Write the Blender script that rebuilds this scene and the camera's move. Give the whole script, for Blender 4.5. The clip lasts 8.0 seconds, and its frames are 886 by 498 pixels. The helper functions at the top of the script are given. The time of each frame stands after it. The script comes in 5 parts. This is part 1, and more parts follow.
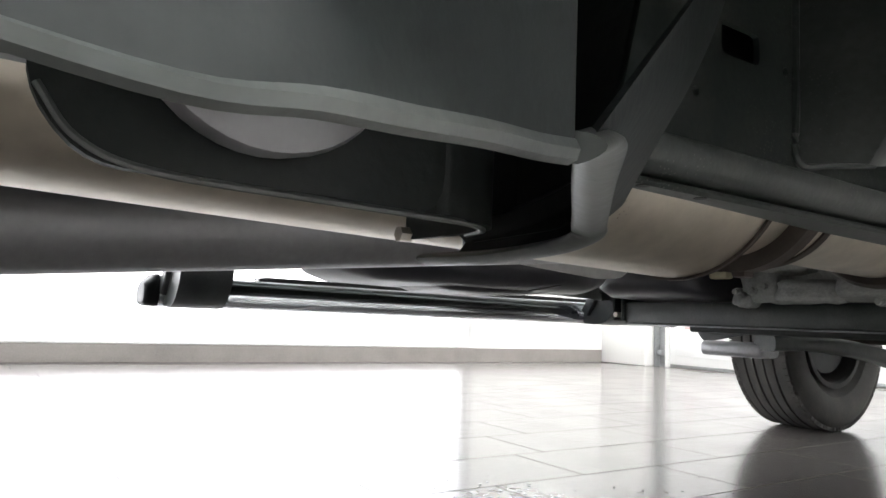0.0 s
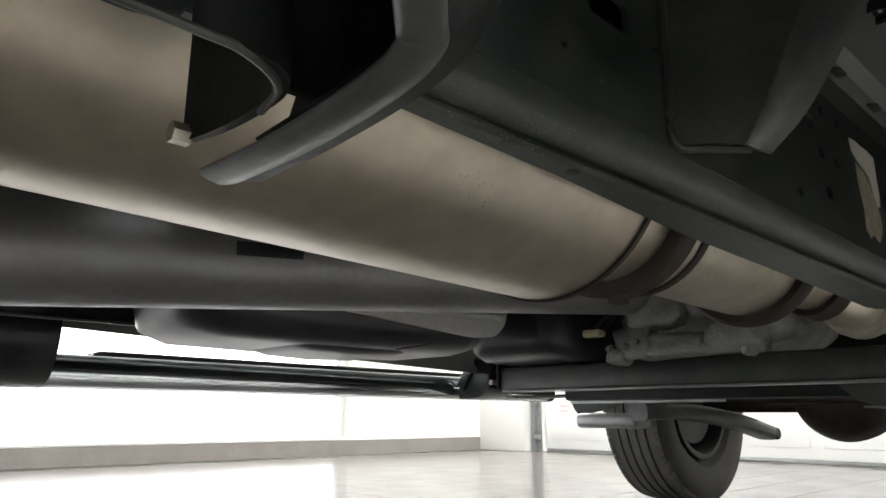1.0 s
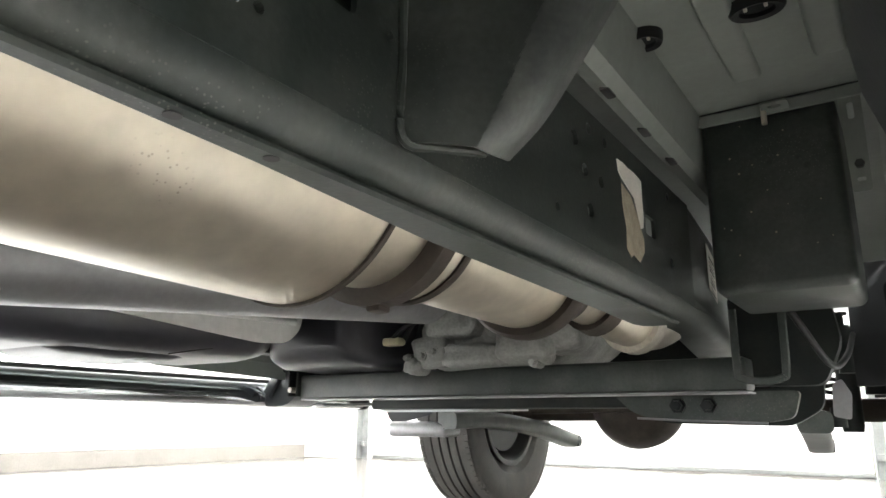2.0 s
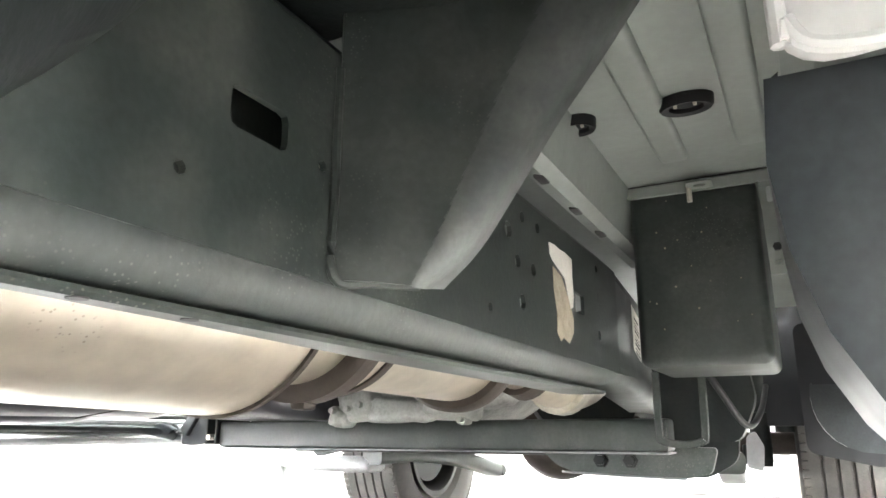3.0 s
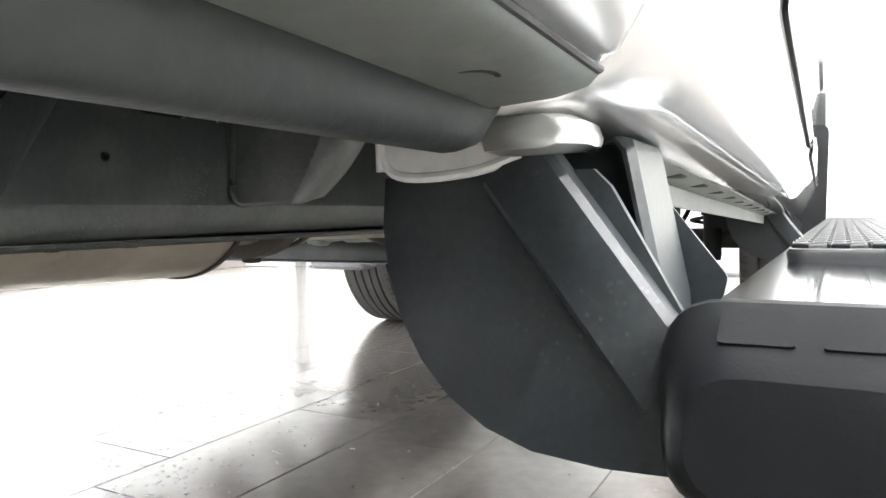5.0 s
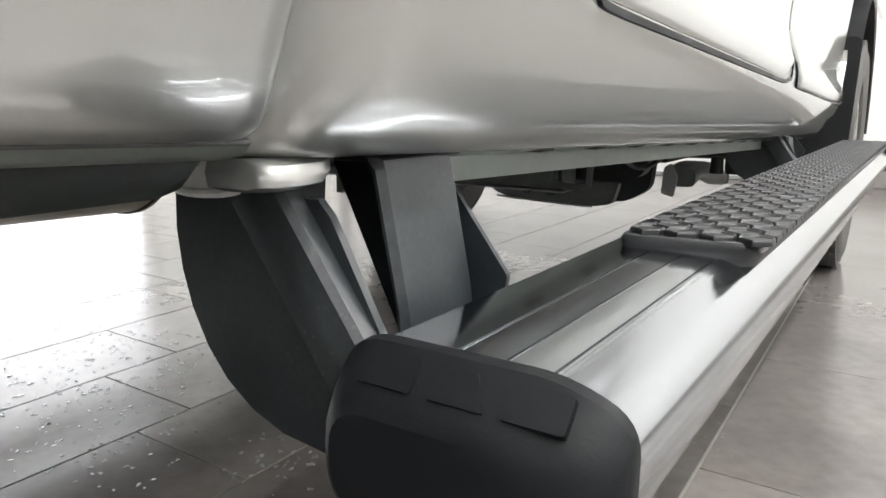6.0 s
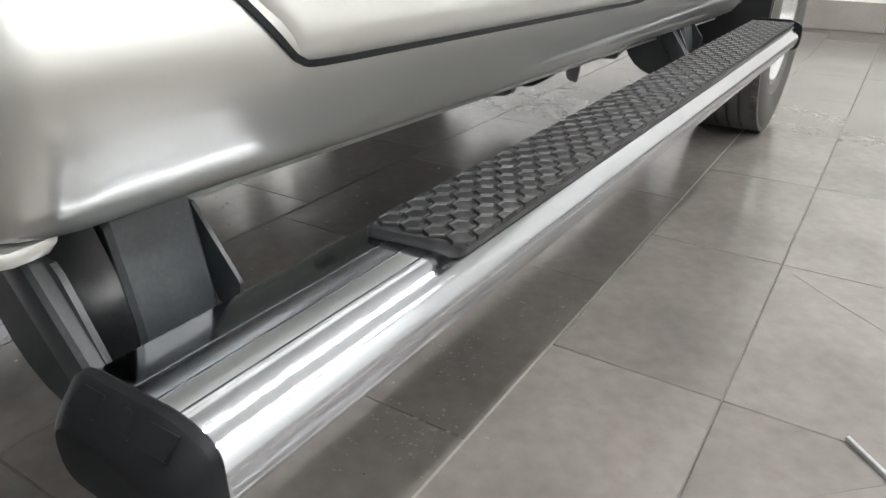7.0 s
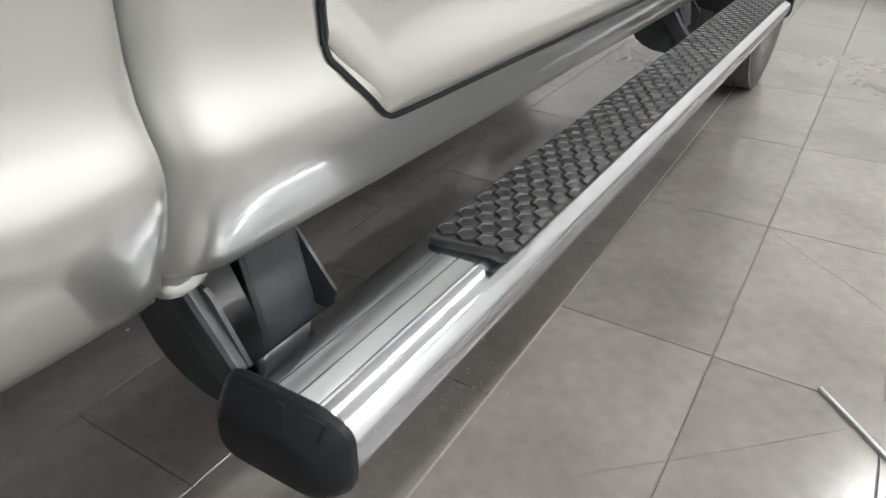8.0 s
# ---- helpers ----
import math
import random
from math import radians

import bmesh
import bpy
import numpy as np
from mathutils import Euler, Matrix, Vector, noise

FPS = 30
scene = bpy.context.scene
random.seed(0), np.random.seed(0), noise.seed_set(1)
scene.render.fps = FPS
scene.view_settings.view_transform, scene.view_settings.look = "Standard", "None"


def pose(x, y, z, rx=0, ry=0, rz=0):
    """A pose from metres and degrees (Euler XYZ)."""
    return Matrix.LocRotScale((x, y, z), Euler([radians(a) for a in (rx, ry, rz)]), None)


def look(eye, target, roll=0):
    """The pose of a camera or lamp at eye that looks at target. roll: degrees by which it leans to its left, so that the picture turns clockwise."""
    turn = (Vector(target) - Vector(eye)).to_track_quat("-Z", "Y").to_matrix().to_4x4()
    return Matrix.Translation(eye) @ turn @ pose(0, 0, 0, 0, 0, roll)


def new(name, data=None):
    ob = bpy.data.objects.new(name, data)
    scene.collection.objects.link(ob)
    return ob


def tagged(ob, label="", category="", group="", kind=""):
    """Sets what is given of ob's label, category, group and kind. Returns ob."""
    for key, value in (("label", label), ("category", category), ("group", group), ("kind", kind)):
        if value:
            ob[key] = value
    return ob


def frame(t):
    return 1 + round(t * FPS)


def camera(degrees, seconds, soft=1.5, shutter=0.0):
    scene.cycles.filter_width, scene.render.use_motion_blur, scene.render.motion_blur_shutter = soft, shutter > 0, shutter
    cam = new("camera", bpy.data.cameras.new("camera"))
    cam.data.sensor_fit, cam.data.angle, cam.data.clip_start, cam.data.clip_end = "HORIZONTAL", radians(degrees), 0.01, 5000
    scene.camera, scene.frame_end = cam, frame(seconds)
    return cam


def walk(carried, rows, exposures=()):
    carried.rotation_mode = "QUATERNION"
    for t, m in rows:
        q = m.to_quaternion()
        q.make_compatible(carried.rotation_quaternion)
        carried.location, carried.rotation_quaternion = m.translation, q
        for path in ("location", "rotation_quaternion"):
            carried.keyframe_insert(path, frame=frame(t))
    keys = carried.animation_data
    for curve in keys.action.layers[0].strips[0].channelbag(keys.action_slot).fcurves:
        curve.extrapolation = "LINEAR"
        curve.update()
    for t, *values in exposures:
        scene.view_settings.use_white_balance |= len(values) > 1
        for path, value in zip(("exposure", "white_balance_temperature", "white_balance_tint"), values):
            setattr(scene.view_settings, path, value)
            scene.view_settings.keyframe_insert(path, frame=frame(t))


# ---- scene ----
cam = camera(65.0, 8.0)
PATH = [
    (0, (0.868, -0.142, 0.417), (-0.793, 0.954, 0.615), 2.3),
    (0.3, (0.796, -0.147, 0.386), (-0.792, 1.017, 0.741), 1.5),
    (0.5, (0.777, -0.131, 0.375), (-0.762, 1.074, 0.794), 0.9),
    (0.6, (0.78, -0.128, 0.369), (-0.731, 1.108, 0.801), 1.0),
    (1, (0.797, -0.055, 0.359), (-0.616, 1.281, 0.826), 0.2),
    (1.5, (0.83, 0.034, 0.354), (-0.398, 1.539, 0.829), -0.0),
    (2, (0.83, 0.046, 0.369), (-0.241, 1.664, 0.853), 0.3),
    (2.2, (0.833, 0.046, 0.378), (-0.194, 1.69, 0.869), 0.6),
    (3.3, (0.829, 0.031, 0.47), (-0.005, 1.774, 0.986), -0.5),
    (3.5, (0.841, 0.023, 0.47), (0.044, 1.783, 0.986), -0.6),
    (4, (0.882, -0.002, 0.473), (0.115, 1.781, 0.954), -0.0),
    (4.2, (0.922, -0.036, 0.468), (0.122, 1.751, 0.876), -1.3),
    (5.3, (1.069, -0.07, 0.566), (0.045, 1.634, 0.352), -0.5),
    (5.5, (1.095, -0.047, 0.578), (0.037, 1.632, 0.333), -0.3),
    (6, (1.186, -0.01, 0.604), (0.108, 1.623, 0.192), 0.2),
    (6.5, (1.3, -0.008, 0.675), (0.286, 1.561, -0.04), 0.1),
    (7, (1.397, 0.034, 0.775), (0.428, 1.548, -0.102), 0.2),
    (7.5, (1.421, 0.003, 0.816), (0.502, 1.466, -0.192), 0.0),
    (8, (1.383, -0.074, 0.902), (0.492, 1.386, -0.134), 0.2),
]
walk(cam, [(t, look(eye, target, roll)) for t, eye, target, roll in PATH],
     exposures=[(0, 1.2, 6300, 11), (0.5, 0.62, 6400, 9.5), (1, 1.0, 6500, 8), (1.5, 1.7, 6500, 7.5), (2.2, 2.65, 6500, 7), (3.3, 4.12, 6350, 9.5), (4.2, 4.52, 6200, 11), (5.3, 1.2, 6400, 10.5), (5.5, 1.0, 6400, 10.5), (6, 0.78, 6450, 10.5), (7, 0.58, 6450, 10), (8, 0.52, 6450, 10)])

# ---- world, lamps ----
world = bpy.data.worlds.new("world")
scene.world = world
world.use_nodes = True
wn = world.node_tree.nodes
sky = wn.new("ShaderNodeTexSky")
sky.sky_type, sky.sun_disc = "NISHITA", False
sky.sun_elevation, sky.sun_rotation = radians(35), radians(250)
world.node_tree.links.new(sky.outputs[0], wn["Background"].inputs[0])
wn["Background"].inputs[1].default_value = 0.12

sun = new("sun", bpy.data.lights.new("sun", "SUN"))
sun.data.energy, sun.data.angle, sun.data.color = 0.5, radians(12), (1.0, 0.97, 0.93)
sun.matrix_world = look((-8, 4, 7), (0, 2, 0))


def area(name, eye, target, sx, sy, power, color=(1, 1, 1)):
    lamp = new(name, bpy.data.lights.new(name, "AREA"))
    lamp.data.shape, lamp.data.size, lamp.data.size_y = "RECTANGLE", sx, sy
    lamp.data.energy, lamp.data.color = power, color
    lamp.matrix_world = look(eye, target)
    return lamp


# daylight in the opening of the glazed wall
area("window_daylight", (-4.98, -0.8, 1.6), (0, -0.8, 1.2), 8.6, 2.6, 28, (1.0, 0.985, 0.97))


# ---- materials ----
def material(name, color, rough=0.5, metal=0.0, spots=0.25, scale=6.0, fine=60.0, bump=0.15, coat=0.0, dark=None, rough_var=0.1, depth=0.002, per_object=0.0, spec=0.5):
    """A surface with large stains, fine grain and a little relief."""
    m = bpy.data.materials.new(name)
    m.use_nodes = True
    n, l = m.node_tree.nodes, m.node_tree.links
    b = n["Principled BSDF"]
    b.inputs["Metallic"].default_value = metal
    b.inputs["Coat Weight"].default_value = coat
    b.inputs["Specular IOR Level"].default_value = spec
    b.inputs["Coat Roughness"].default_value = 0.015
    geo = n.new("ShaderNodeTexCoord")
    big, small = n.new("ShaderNodeTexNoise"), n.new("ShaderNodeTexNoise")
    big.inputs["Scale"].default_value, big.inputs["Detail"].default_value = scale, 5
    small.inputs["Scale"].default_value, small.inputs["Detail"].default_value = fine, 3
    for t in (big, small):
        l.new(geo.outputs["Object"], t.inputs["Vector"])
    mix = n.new("ShaderNodeMix")
    mix.data_type = "RGBA"
    dark = dark or tuple(c * 0.55 for c in color)
    mix.inputs["A"].default_value = (*color, 1)
    mix.inputs["B"].default_value = (*dark, 1)
    ramp = n.new("ShaderNodeMapRange")
    ramp.inputs["From Min"].default_value, ramp.inputs["From Max"].default_value = 0.42, 0.75
    ramp.inputs["To Max"].default_value = spots
    ramp.inputs["To Min"].default_value = 0.0
    l.new(big.outputs["Fac"], ramp.inputs["Value"])
    l.new(ramp.outputs[0], mix.inputs["Factor"])
    mix2 = n.new("ShaderNodeMix")
    mix2.data_type, mix2.blend_type = "RGBA", "MULTIPLY"
    grain = n.new("ShaderNodeMapRange")
    grain.inputs["To Min"].default_value, grain.inputs["To Max"].default_value = 1 - spots * 0.5, 1 + spots * 0.4
    l.new(small.outputs["Fac"], grain.inputs["Value"])
    mix2.inputs["Factor"].default_value = 1
    l.new(mix.outputs["Result"], mix2.inputs["A"])
    l.new(grain.outputs[0], mix2.inputs["B"])
    out = mix2.outputs["Result"]
    if per_object:
        info, var = n.new("ShaderNodeObjectInfo"), n.new("ShaderNodeMapRange")
        var.inputs["To Min"].default_value, var.inputs["To Max"].default_value = 1 - per_object, 1 + per_object
        l.new(info.outputs["Random"], var.inputs["Value"])
        mix3 = n.new("ShaderNodeMix")
        mix3.data_type, mix3.blend_type = "RGBA", "MULTIPLY"
        mix3.inputs["Factor"].default_value = 1
        l.new(out, mix3.inputs["A"])
        l.new(var.outputs[0], mix3.inputs["B"])
        out = mix3.outputs["Result"]
    l.new(out, b.inputs["Base Color"])
    rr = n.new("ShaderNodeMapRange")
    rr.inputs["To Min"].default_value, rr.inputs["To Max"].default_value = max(0.02, rough - rough_var), min(1, rough + rough_var)
    l.new(big.outputs["Fac"], rr.inputs["Value"])
    l.new(rr.outputs[0], b.inputs["Roughness"])
    if bump:
        bp = n.new("ShaderNodeBump")
        bp.inputs["Strength"].default_value, bp.inputs["Distance"].default_value = bump, depth
        l.new(small.outputs["Fac"], bp.inputs["Height"])
        l.new(bp.outputs[0], b.inputs["Normal"])
    return m


def glow(name, color, strength):
    m = bpy.data.materials.new(name)
    m.use_nodes = True
    b = m.node_tree.nodes["Principled BSDF"]
    b.inputs["Base Color"].default_value = (*color, 1)
    b.inputs["Emission Color"].default_value = (*color, 1)
    b.inputs["Emission Strength"].default_value = strength
    return m


def streaked(name, color, rough, metal, axis_scale, rough_var=0.1):
    """Metal drawn or brushed along its length."""
    m = material(name, color, rough, metal, spots=0.07, scale=5, fine=1, bump=0.02, rough_var=rough_var)
    n, l = m.node_tree.nodes, m.node_tree.links
    mp = n.new("ShaderNodeMapping")
    mp.inputs["Scale"].default_value = axis_scale
    tc = [x for x in n if x.bl_idname == "ShaderNodeTexCoord"][0]
    l.new(tc.outputs["Object"], mp.inputs["Vector"])
    for t in [x for x in n if x.bl_idname == "ShaderNodeTexNoise" and x.inputs["Scale"].default_value == 1]:
        l.new(mp.outputs[0], t.inputs["Vector"])
    return m


UNDER = material("dark_flange_grey", (0.12, 0.13, 0.12), 0.5, 0.0, spots=0.4, scale=14, fine=90, bump=0.1)
# lighter copy of the silver paint, with lamp light put into its colour
LIT_SILVER = material("lit_silver_paint", (0.76, 0.755, 0.74), 0.5, 0.0, spots=0.35, scale=14, fine=90, bump=0.1)
PAINT = material("silver_paint", (0.54, 0.545, 0.528), 0.32, 0.85, spots=0.04, scale=2, fine=900, bump=0.0, coat=1.0, rough_var=0.03)
PAINT.node_tree.nodes["Principled BSDF"].inputs["Coat IOR"].default_value = 1.75
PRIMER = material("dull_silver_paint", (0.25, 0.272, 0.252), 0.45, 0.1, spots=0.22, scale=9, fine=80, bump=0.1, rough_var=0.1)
FRAME = material("dusty_black_frame_paint", (0.026, 0.034, 0.031), 0.42, 0.0, spots=0.9, scale=16, fine=170, bump=0.10, dark=(0.066, 0.073, 0.065), rough_var=0.12, spec=0.6)
# black paint; on the flared sheet its darkness stands for shade
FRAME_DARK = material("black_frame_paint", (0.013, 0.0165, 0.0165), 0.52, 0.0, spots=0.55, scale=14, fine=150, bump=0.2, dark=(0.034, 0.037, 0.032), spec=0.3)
# worn paint on edges, lightened further to carry painted highlights
WORN_LIT = material("worn_lit_frame_edge", (0.072, 0.080, 0.077), 0.38, 0.1, spots=0.7, scale=26, fine=160, bump=0.12, dark=(0.13, 0.135, 0.125), rough_var=0.1, spec=0.6)
TREAD = material("grey_black_tread_rubber", (0.0145, 0.0148, 0.0165), 0.40, 0.0, spots=0.25, scale=10, fine=500, bump=0.15, depth=0.0005, spec=0.5)
STEEL = material("heat_tanned_steel", (0.57, 0.525, 0.44), 0.38, 0.85, spots=0.55, scale=5, fine=40, bump=0.08, dark=(0.43, 0.365, 0.275), rough_var=0.08)
CAPMAT = material("black_moulded_cap", (0.009, 0.0097, 0.011), 0.42, 0.0, spots=0.2, scale=12, fine=600, bump=0.25, depth=0.0005, spec=0.13)
DRIED = material("dried_water_mark", (0.185, 0.172, 0.160), 0.6, 0.0, spots=0.5, scale=60, fine=300, bump=0.1, spec=0.1)
BAND = material("dark_rusty_clamp", (0.062, 0.050, 0.042), 0.55, 0.4, spots=0.6, scale=20, fine=160, bump=0.3)
SHAFT = material("grey_driveshaft_steel", (0.30, 0.30, 0.31), 0.42, 0.5, spots=0.35, scale=7, fine=90, bump=0.1)
CAST = material("cast_aluminium", (0.42, 0.43, 0.41), 0.55, 0.6, spots=0.6, scale=22, fine=160, bump=0.5, depth=0.004)
PLASTIC = material("black_textured_plastic", (0.011, 0.0115, 0.013), 0.5, 0.0, spots=0.2, scale=8, fine=500, bump=0.2, depth=0.0006, spec=0.35)
TANKMAT = material("black_tank_plastic", (0.03, 0.03, 0.038), 0.35, 0.0, spots=0.3, scale=7, fine=60, bump=0.15)
PLATE = material("black_powder_coat", (0.017, 0.0205, 0.0235), 0.34, 0.0, spots=0.85, scale=13, fine=240, bump=0.14, dark=(0.042, 0.047, 0.049), depth=0.0006, spec=0.45)
CHROME = streaked("bright_aluminium", (0.53, 0.55, 0.58), 0.115, 1.0, (160, 1.2, 160), 0.03)
SHIELD = material("heat_shield", (0.66, 0.66, 0.65), 0.4, 0.5, spots=0.3, scale=12, fine=80, bump=0.2)
RUBBER = material("tyre_rubber", (0.055, 0.053, 0.05), 0.7, 0.0, spots=0.5, scale=14, fine=150, bump=0.3, dark=(0.11, 0.10, 0.09))
RIM = material("rim_metal", (0.03, 0.03, 0.03), 0.55, 0.0, spots=0.3, scale=12, fine=90, bump=0.1)
RIM_BRIGHT = material("polished_rim", (0.75, 0.76, 0.77), 0.16, 0.95, spots=0.1, scale=12, fine=90, bump=0.02)
PAPER = material("torn_paper", (0.78, 0.76, 0.71), 0.8, 0.0, spots=0.25, scale=30, fine=250, bump=0.3)
GLUE = material("old_glue", (0.42, 0.37, 0.28), 0.7, 0.0, spots=0.6, scale=60, fine=300, bump=0.5)
INK = material("label_ink", (0.05, 0.05, 0.05), 0.6)
WASHER = material("zinc_washer", (0.62, 0.58, 0.50), 0.4, 0.6, spots=0.4, scale=40, fine=200, bump=0.2)
CONNECTOR = material("cream_connector", (0.66, 0.62, 0.42), 0.5)
WALL = material("white_wall_paint", (0.80, 0.80, 0.78), 0.6, 0.0, spots=0.06, scale=1.2, fine=150, bump=0.08)
SKIRT = material("grey_stone_skirting", (0.24, 0.22, 0.205), 0.45, 0.0, spots=0.35, scale=5, fine=90, bump=0.1)
DOORMAT = material("white_door_panel", (0.78, 0.78, 0.77), 0.4, 0.0, spots=0.05, scale=2, fine=200, bump=0.05)
GALV = material("galvanised_track", (0.36, 0.37, 0.37), 0.42, 0.7, spots=0.4, scale=18, fine=120, bump=0.1)
GROUT = material("dark_grout", (0.11, 0.10, 0.092), 0.8, 0.0, spots=0.4, scale=20, fine=200, bump=0.2)
CEILING = material("ceiling_paint", (0.70, 0.70, 0.69), 0.8, 0.0, spots=0.08, scale=1.5, fine=120, bump=0.05)
TILE = material("glazed_grey_tile", (0.160, 0.147, 0.137), 0.19, 0.0, spots=0.6, scale=3.2, fine=26, bump=0.03, dark=(0.092, 0.084, 0.079), rough_var=0.08, per_object=0.09, depth=0.003, spec=0.75)
LAMP = glow("lamp_tube", (1.0, 0.995, 0.975), 105.0)
DAY = glow("bright_outside", (1.0, 0.995, 0.99), 2.4)
REDINK = material("red_sign_ink", (0.72, 0.42, 0.40), 0.5)

def pitted(m, scale, low, high, color=(0.06, 0.045, 0.035)):
    """Clusters of small pits or flecks over a surface."""
    n, l = m.node_tree.nodes, m.node_tree.links
    b = n["Principled BSDF"]
    old = b.inputs["Base Color"].links[0].from_socket
    tc = n.new("ShaderNodeTexCoord")
    cells, patch = n.new("ShaderNodeTexVoronoi"), n.new("ShaderNodeTexNoise")
    cells.inputs["Scale"].default_value, patch.inputs["Scale"].default_value = scale, 9
    l.new(tc.outputs["Object"], cells.inputs["Vector"])
    l.new(tc.outputs["Object"], patch.inputs["Vector"])
    near, where, both = n.new("ShaderNodeMapRange"), n.new("ShaderNodeMapRange"), n.new("ShaderNodeMath")
    near.inputs["From Min"].default_value, near.inputs["From Max"].default_value = 0.26, 0.14
    where.inputs["From Min"].default_value, where.inputs["From Max"].default_value = low, high
    both.operation = "MULTIPLY"
    l.new(cells.outputs["Distance"], near.inputs["Value"])
    l.new(patch.outputs["Fac"], where.inputs["Value"])
    l.new(near.outputs[0], both.inputs[0])
    l.new(where.outputs[0], both.inputs[1])
    mix = n.new("ShaderNodeMix")
    mix.data_type = "RGBA"
    mix.inputs["B"].default_value = (*color, 1)
    l.new(both.outputs[0], mix.inputs["Factor"])
    l.new(old, mix.inputs["A"])
    l.new(mix.outputs["Result"], b.inputs["Base Color"])


pitted(STEEL, 230.0, 0.63, 0.78, (0.13, 0.10, 0.075))
pitted(FRAME, 260.0, 0.52, 0.70, (0.125, 0.128, 0.115))
pitted(FRAME, 46.0, 0.58, 0.74, (0.022, 0.026, 0.025))
pitted(PLATE, 190.0, 0.58, 0.75, (0.06, 0.066, 0.068))
WATER = bpy.data.materials.new("water")
WATER.use_nodes = True
wb = WATER.node_tree.nodes["Principled BSDF"]
wb.inputs["Base Color"].default_value = (0.9, 0.92, 0.93, 1)
wb.inputs["Roughness"].default_value, wb.inputs["IOR"].default_value = 0.03, 1.33
wb.inputs["Transmission Weight"].default_value = 0.85


# ---- mesh helpers ----
def link(name, bm, mat, parent=None, label="", sharp=40, smooth=True):
    bmesh.ops.recalc_face_normals(bm, faces=bm.faces[:])
    me = bpy.data.meshes.new(name)
    bm.to_mesh(me)
    bm.free()
    me.materials.append(mat)
    if smooth:
        me.polygons.foreach_set("use_smooth", [True] * len(me.polygons))
        me.set_sharp_from_angle(angle=radians(sharp))
    ob = new(name, me)
    ob.parent = parent
    if label:
        tagged(ob, label)
    return ob


def part(name, bm, mat, parent, label="", sharp=40):
    return link(name, bm, mat, parent, label, sharp)


def box(bm, x0, x1, y0, y1, z0, z1, bevel=0.0, seg=2, turn=None):
    made = bmesh.ops.create_cube(bm, size=1)["verts"]
    for v in made:
        v.co = Vector(((x0 + x1) / 2 + v.co.x * (x1 - x0), (y0 + y1) / 2 + v.co.y * (y1 - y0), (z0 + z1) / 2 + v.co.z * (z1 - z0)))
    if bevel:
        edges = list({e for v in made for e in v.link_edges})
        made = list({v for v in bmesh.ops.bevel(bm, geom=edges, offset=bevel, segments=seg, profile=0.5, affect="EDGES")["verts"]} | {v for v in made if v.is_valid})
    if turn is not None:
        bmesh.ops.transform(bm, matrix=turn, verts=[v for v in made if v.is_valid])
    return bm


def boxed(*args, **kw):
    return box(bmesh.new(), *args, **kw)


def loft(bm, rings, cap=True, closed=True):
    """Skin over rings of equally many points."""
    rows = [[bm.verts.new(p) for p in ring] for ring in rings]
    n = len(rows[0])
    for a, b in zip(rows, rows[1:]):
        for i in range(n if closed else n - 1):
            j = (i + 1) % n
            bm.faces.new((a[i], a[j], b[j], b[i]))
    if cap:
        bm.faces.new(rows[0][::-1])
        bm.faces.new(rows[-1])
    return bm


def smooth_path(points, step=6):
    """A curve through the points."""
    pts = [Vector(p) for p in points]
    pts = [2 * pts[0] - pts[1], *pts, 2 * pts[-1] - pts[-2]]
    out = []
    for a, b, c, d in zip(pts, pts[1:], pts[2:], pts[3:]):
        for k in range(step):
            t = k / step
            out.append(0.5 * (2 * b + (c - a) * t + (2 * a - 5 * b + 4 * c - d) * t * t + (3 * b - a - 3 * c + d) * t**3))
    return out + [pts[-2]]


def sweep(bm, path, profile, up=(0, 0, 1), cap=True):
    """Carries a closed profile of (side, up) pairs along a path; the profile may be a function of 0..1."""
    rings, up, n = [], Vector(up), len(path)
    for i, p in enumerate(path):
        p = Vector(p)
        d = (Vector(path[min(i + 1, n - 1)]) - Vector(path[max(i - 1, 0)])).normalized()
        side = d.cross(up)
        side = side.normalized() if side.length > 1e-4 else Vector((1, 0, 0))
        over = side.cross(d)
        shape = profile(i / (n - 1)) if callable(profile) else profile
        rings.append([p + side * a + over * b for a, b in shape])
    return loft(bm, rings, cap)


def ring2(r, n=24, ry=None):
    return [(r * math.cos(2 * math.pi * k / n), (ry or r) * math.sin(2 * math.pi * k / n)) for k in range(n)]


def tube(path, r, n=20):
    return sweep(bmesh.new(), path, ring2(r, n))


def lathe(bm, profile, centre, axis="y", n=48, hollow=False):
    """Turns (along, radius) pairs round an axis through centre; hollow closes the profile into a ring."""
    rings = []
    for a, r in (profile + profile[:1] if hollow else profile):
        circle = []
        for k in range(n):
            c, s = r * math.cos(2 * math.pi * k / n), r * math.sin(2 * math.pi * k / n)
            off = {"x": (a, c, s), "y": (c, a, s), "z": (c, s, a)}[axis]
            circle.append(Vector(centre) + Vector(off))
        rings.append(circle)
    loft(bm, rings, cap=not hollow)
    if hollow:
        bmesh.ops.remove_doubles(bm, verts=bm.verts[:], dist=1e-6)
    return bm


def rounded(points, r, seg=4):
    """A polygon of 2D points with its corners rounded."""
    out, n = [], len(points)
    for i, p in enumerate(points):
        p, a, b = Vector(p), Vector(points[i - 1]), Vector(points[(i + 1) % n])
        ra = min(r, (a - p).length * 0.45, (b - p).length * 0.45)
        s, e = p + (a - p).normalized() * ra, p + (b - p).normalized() * ra
        for k in range(seg + 1):
            t = k / seg
            out.append(tuple((1 - t) ** 2 * s + 2 * t * (1 - t) * p + t * t * e))
    return out


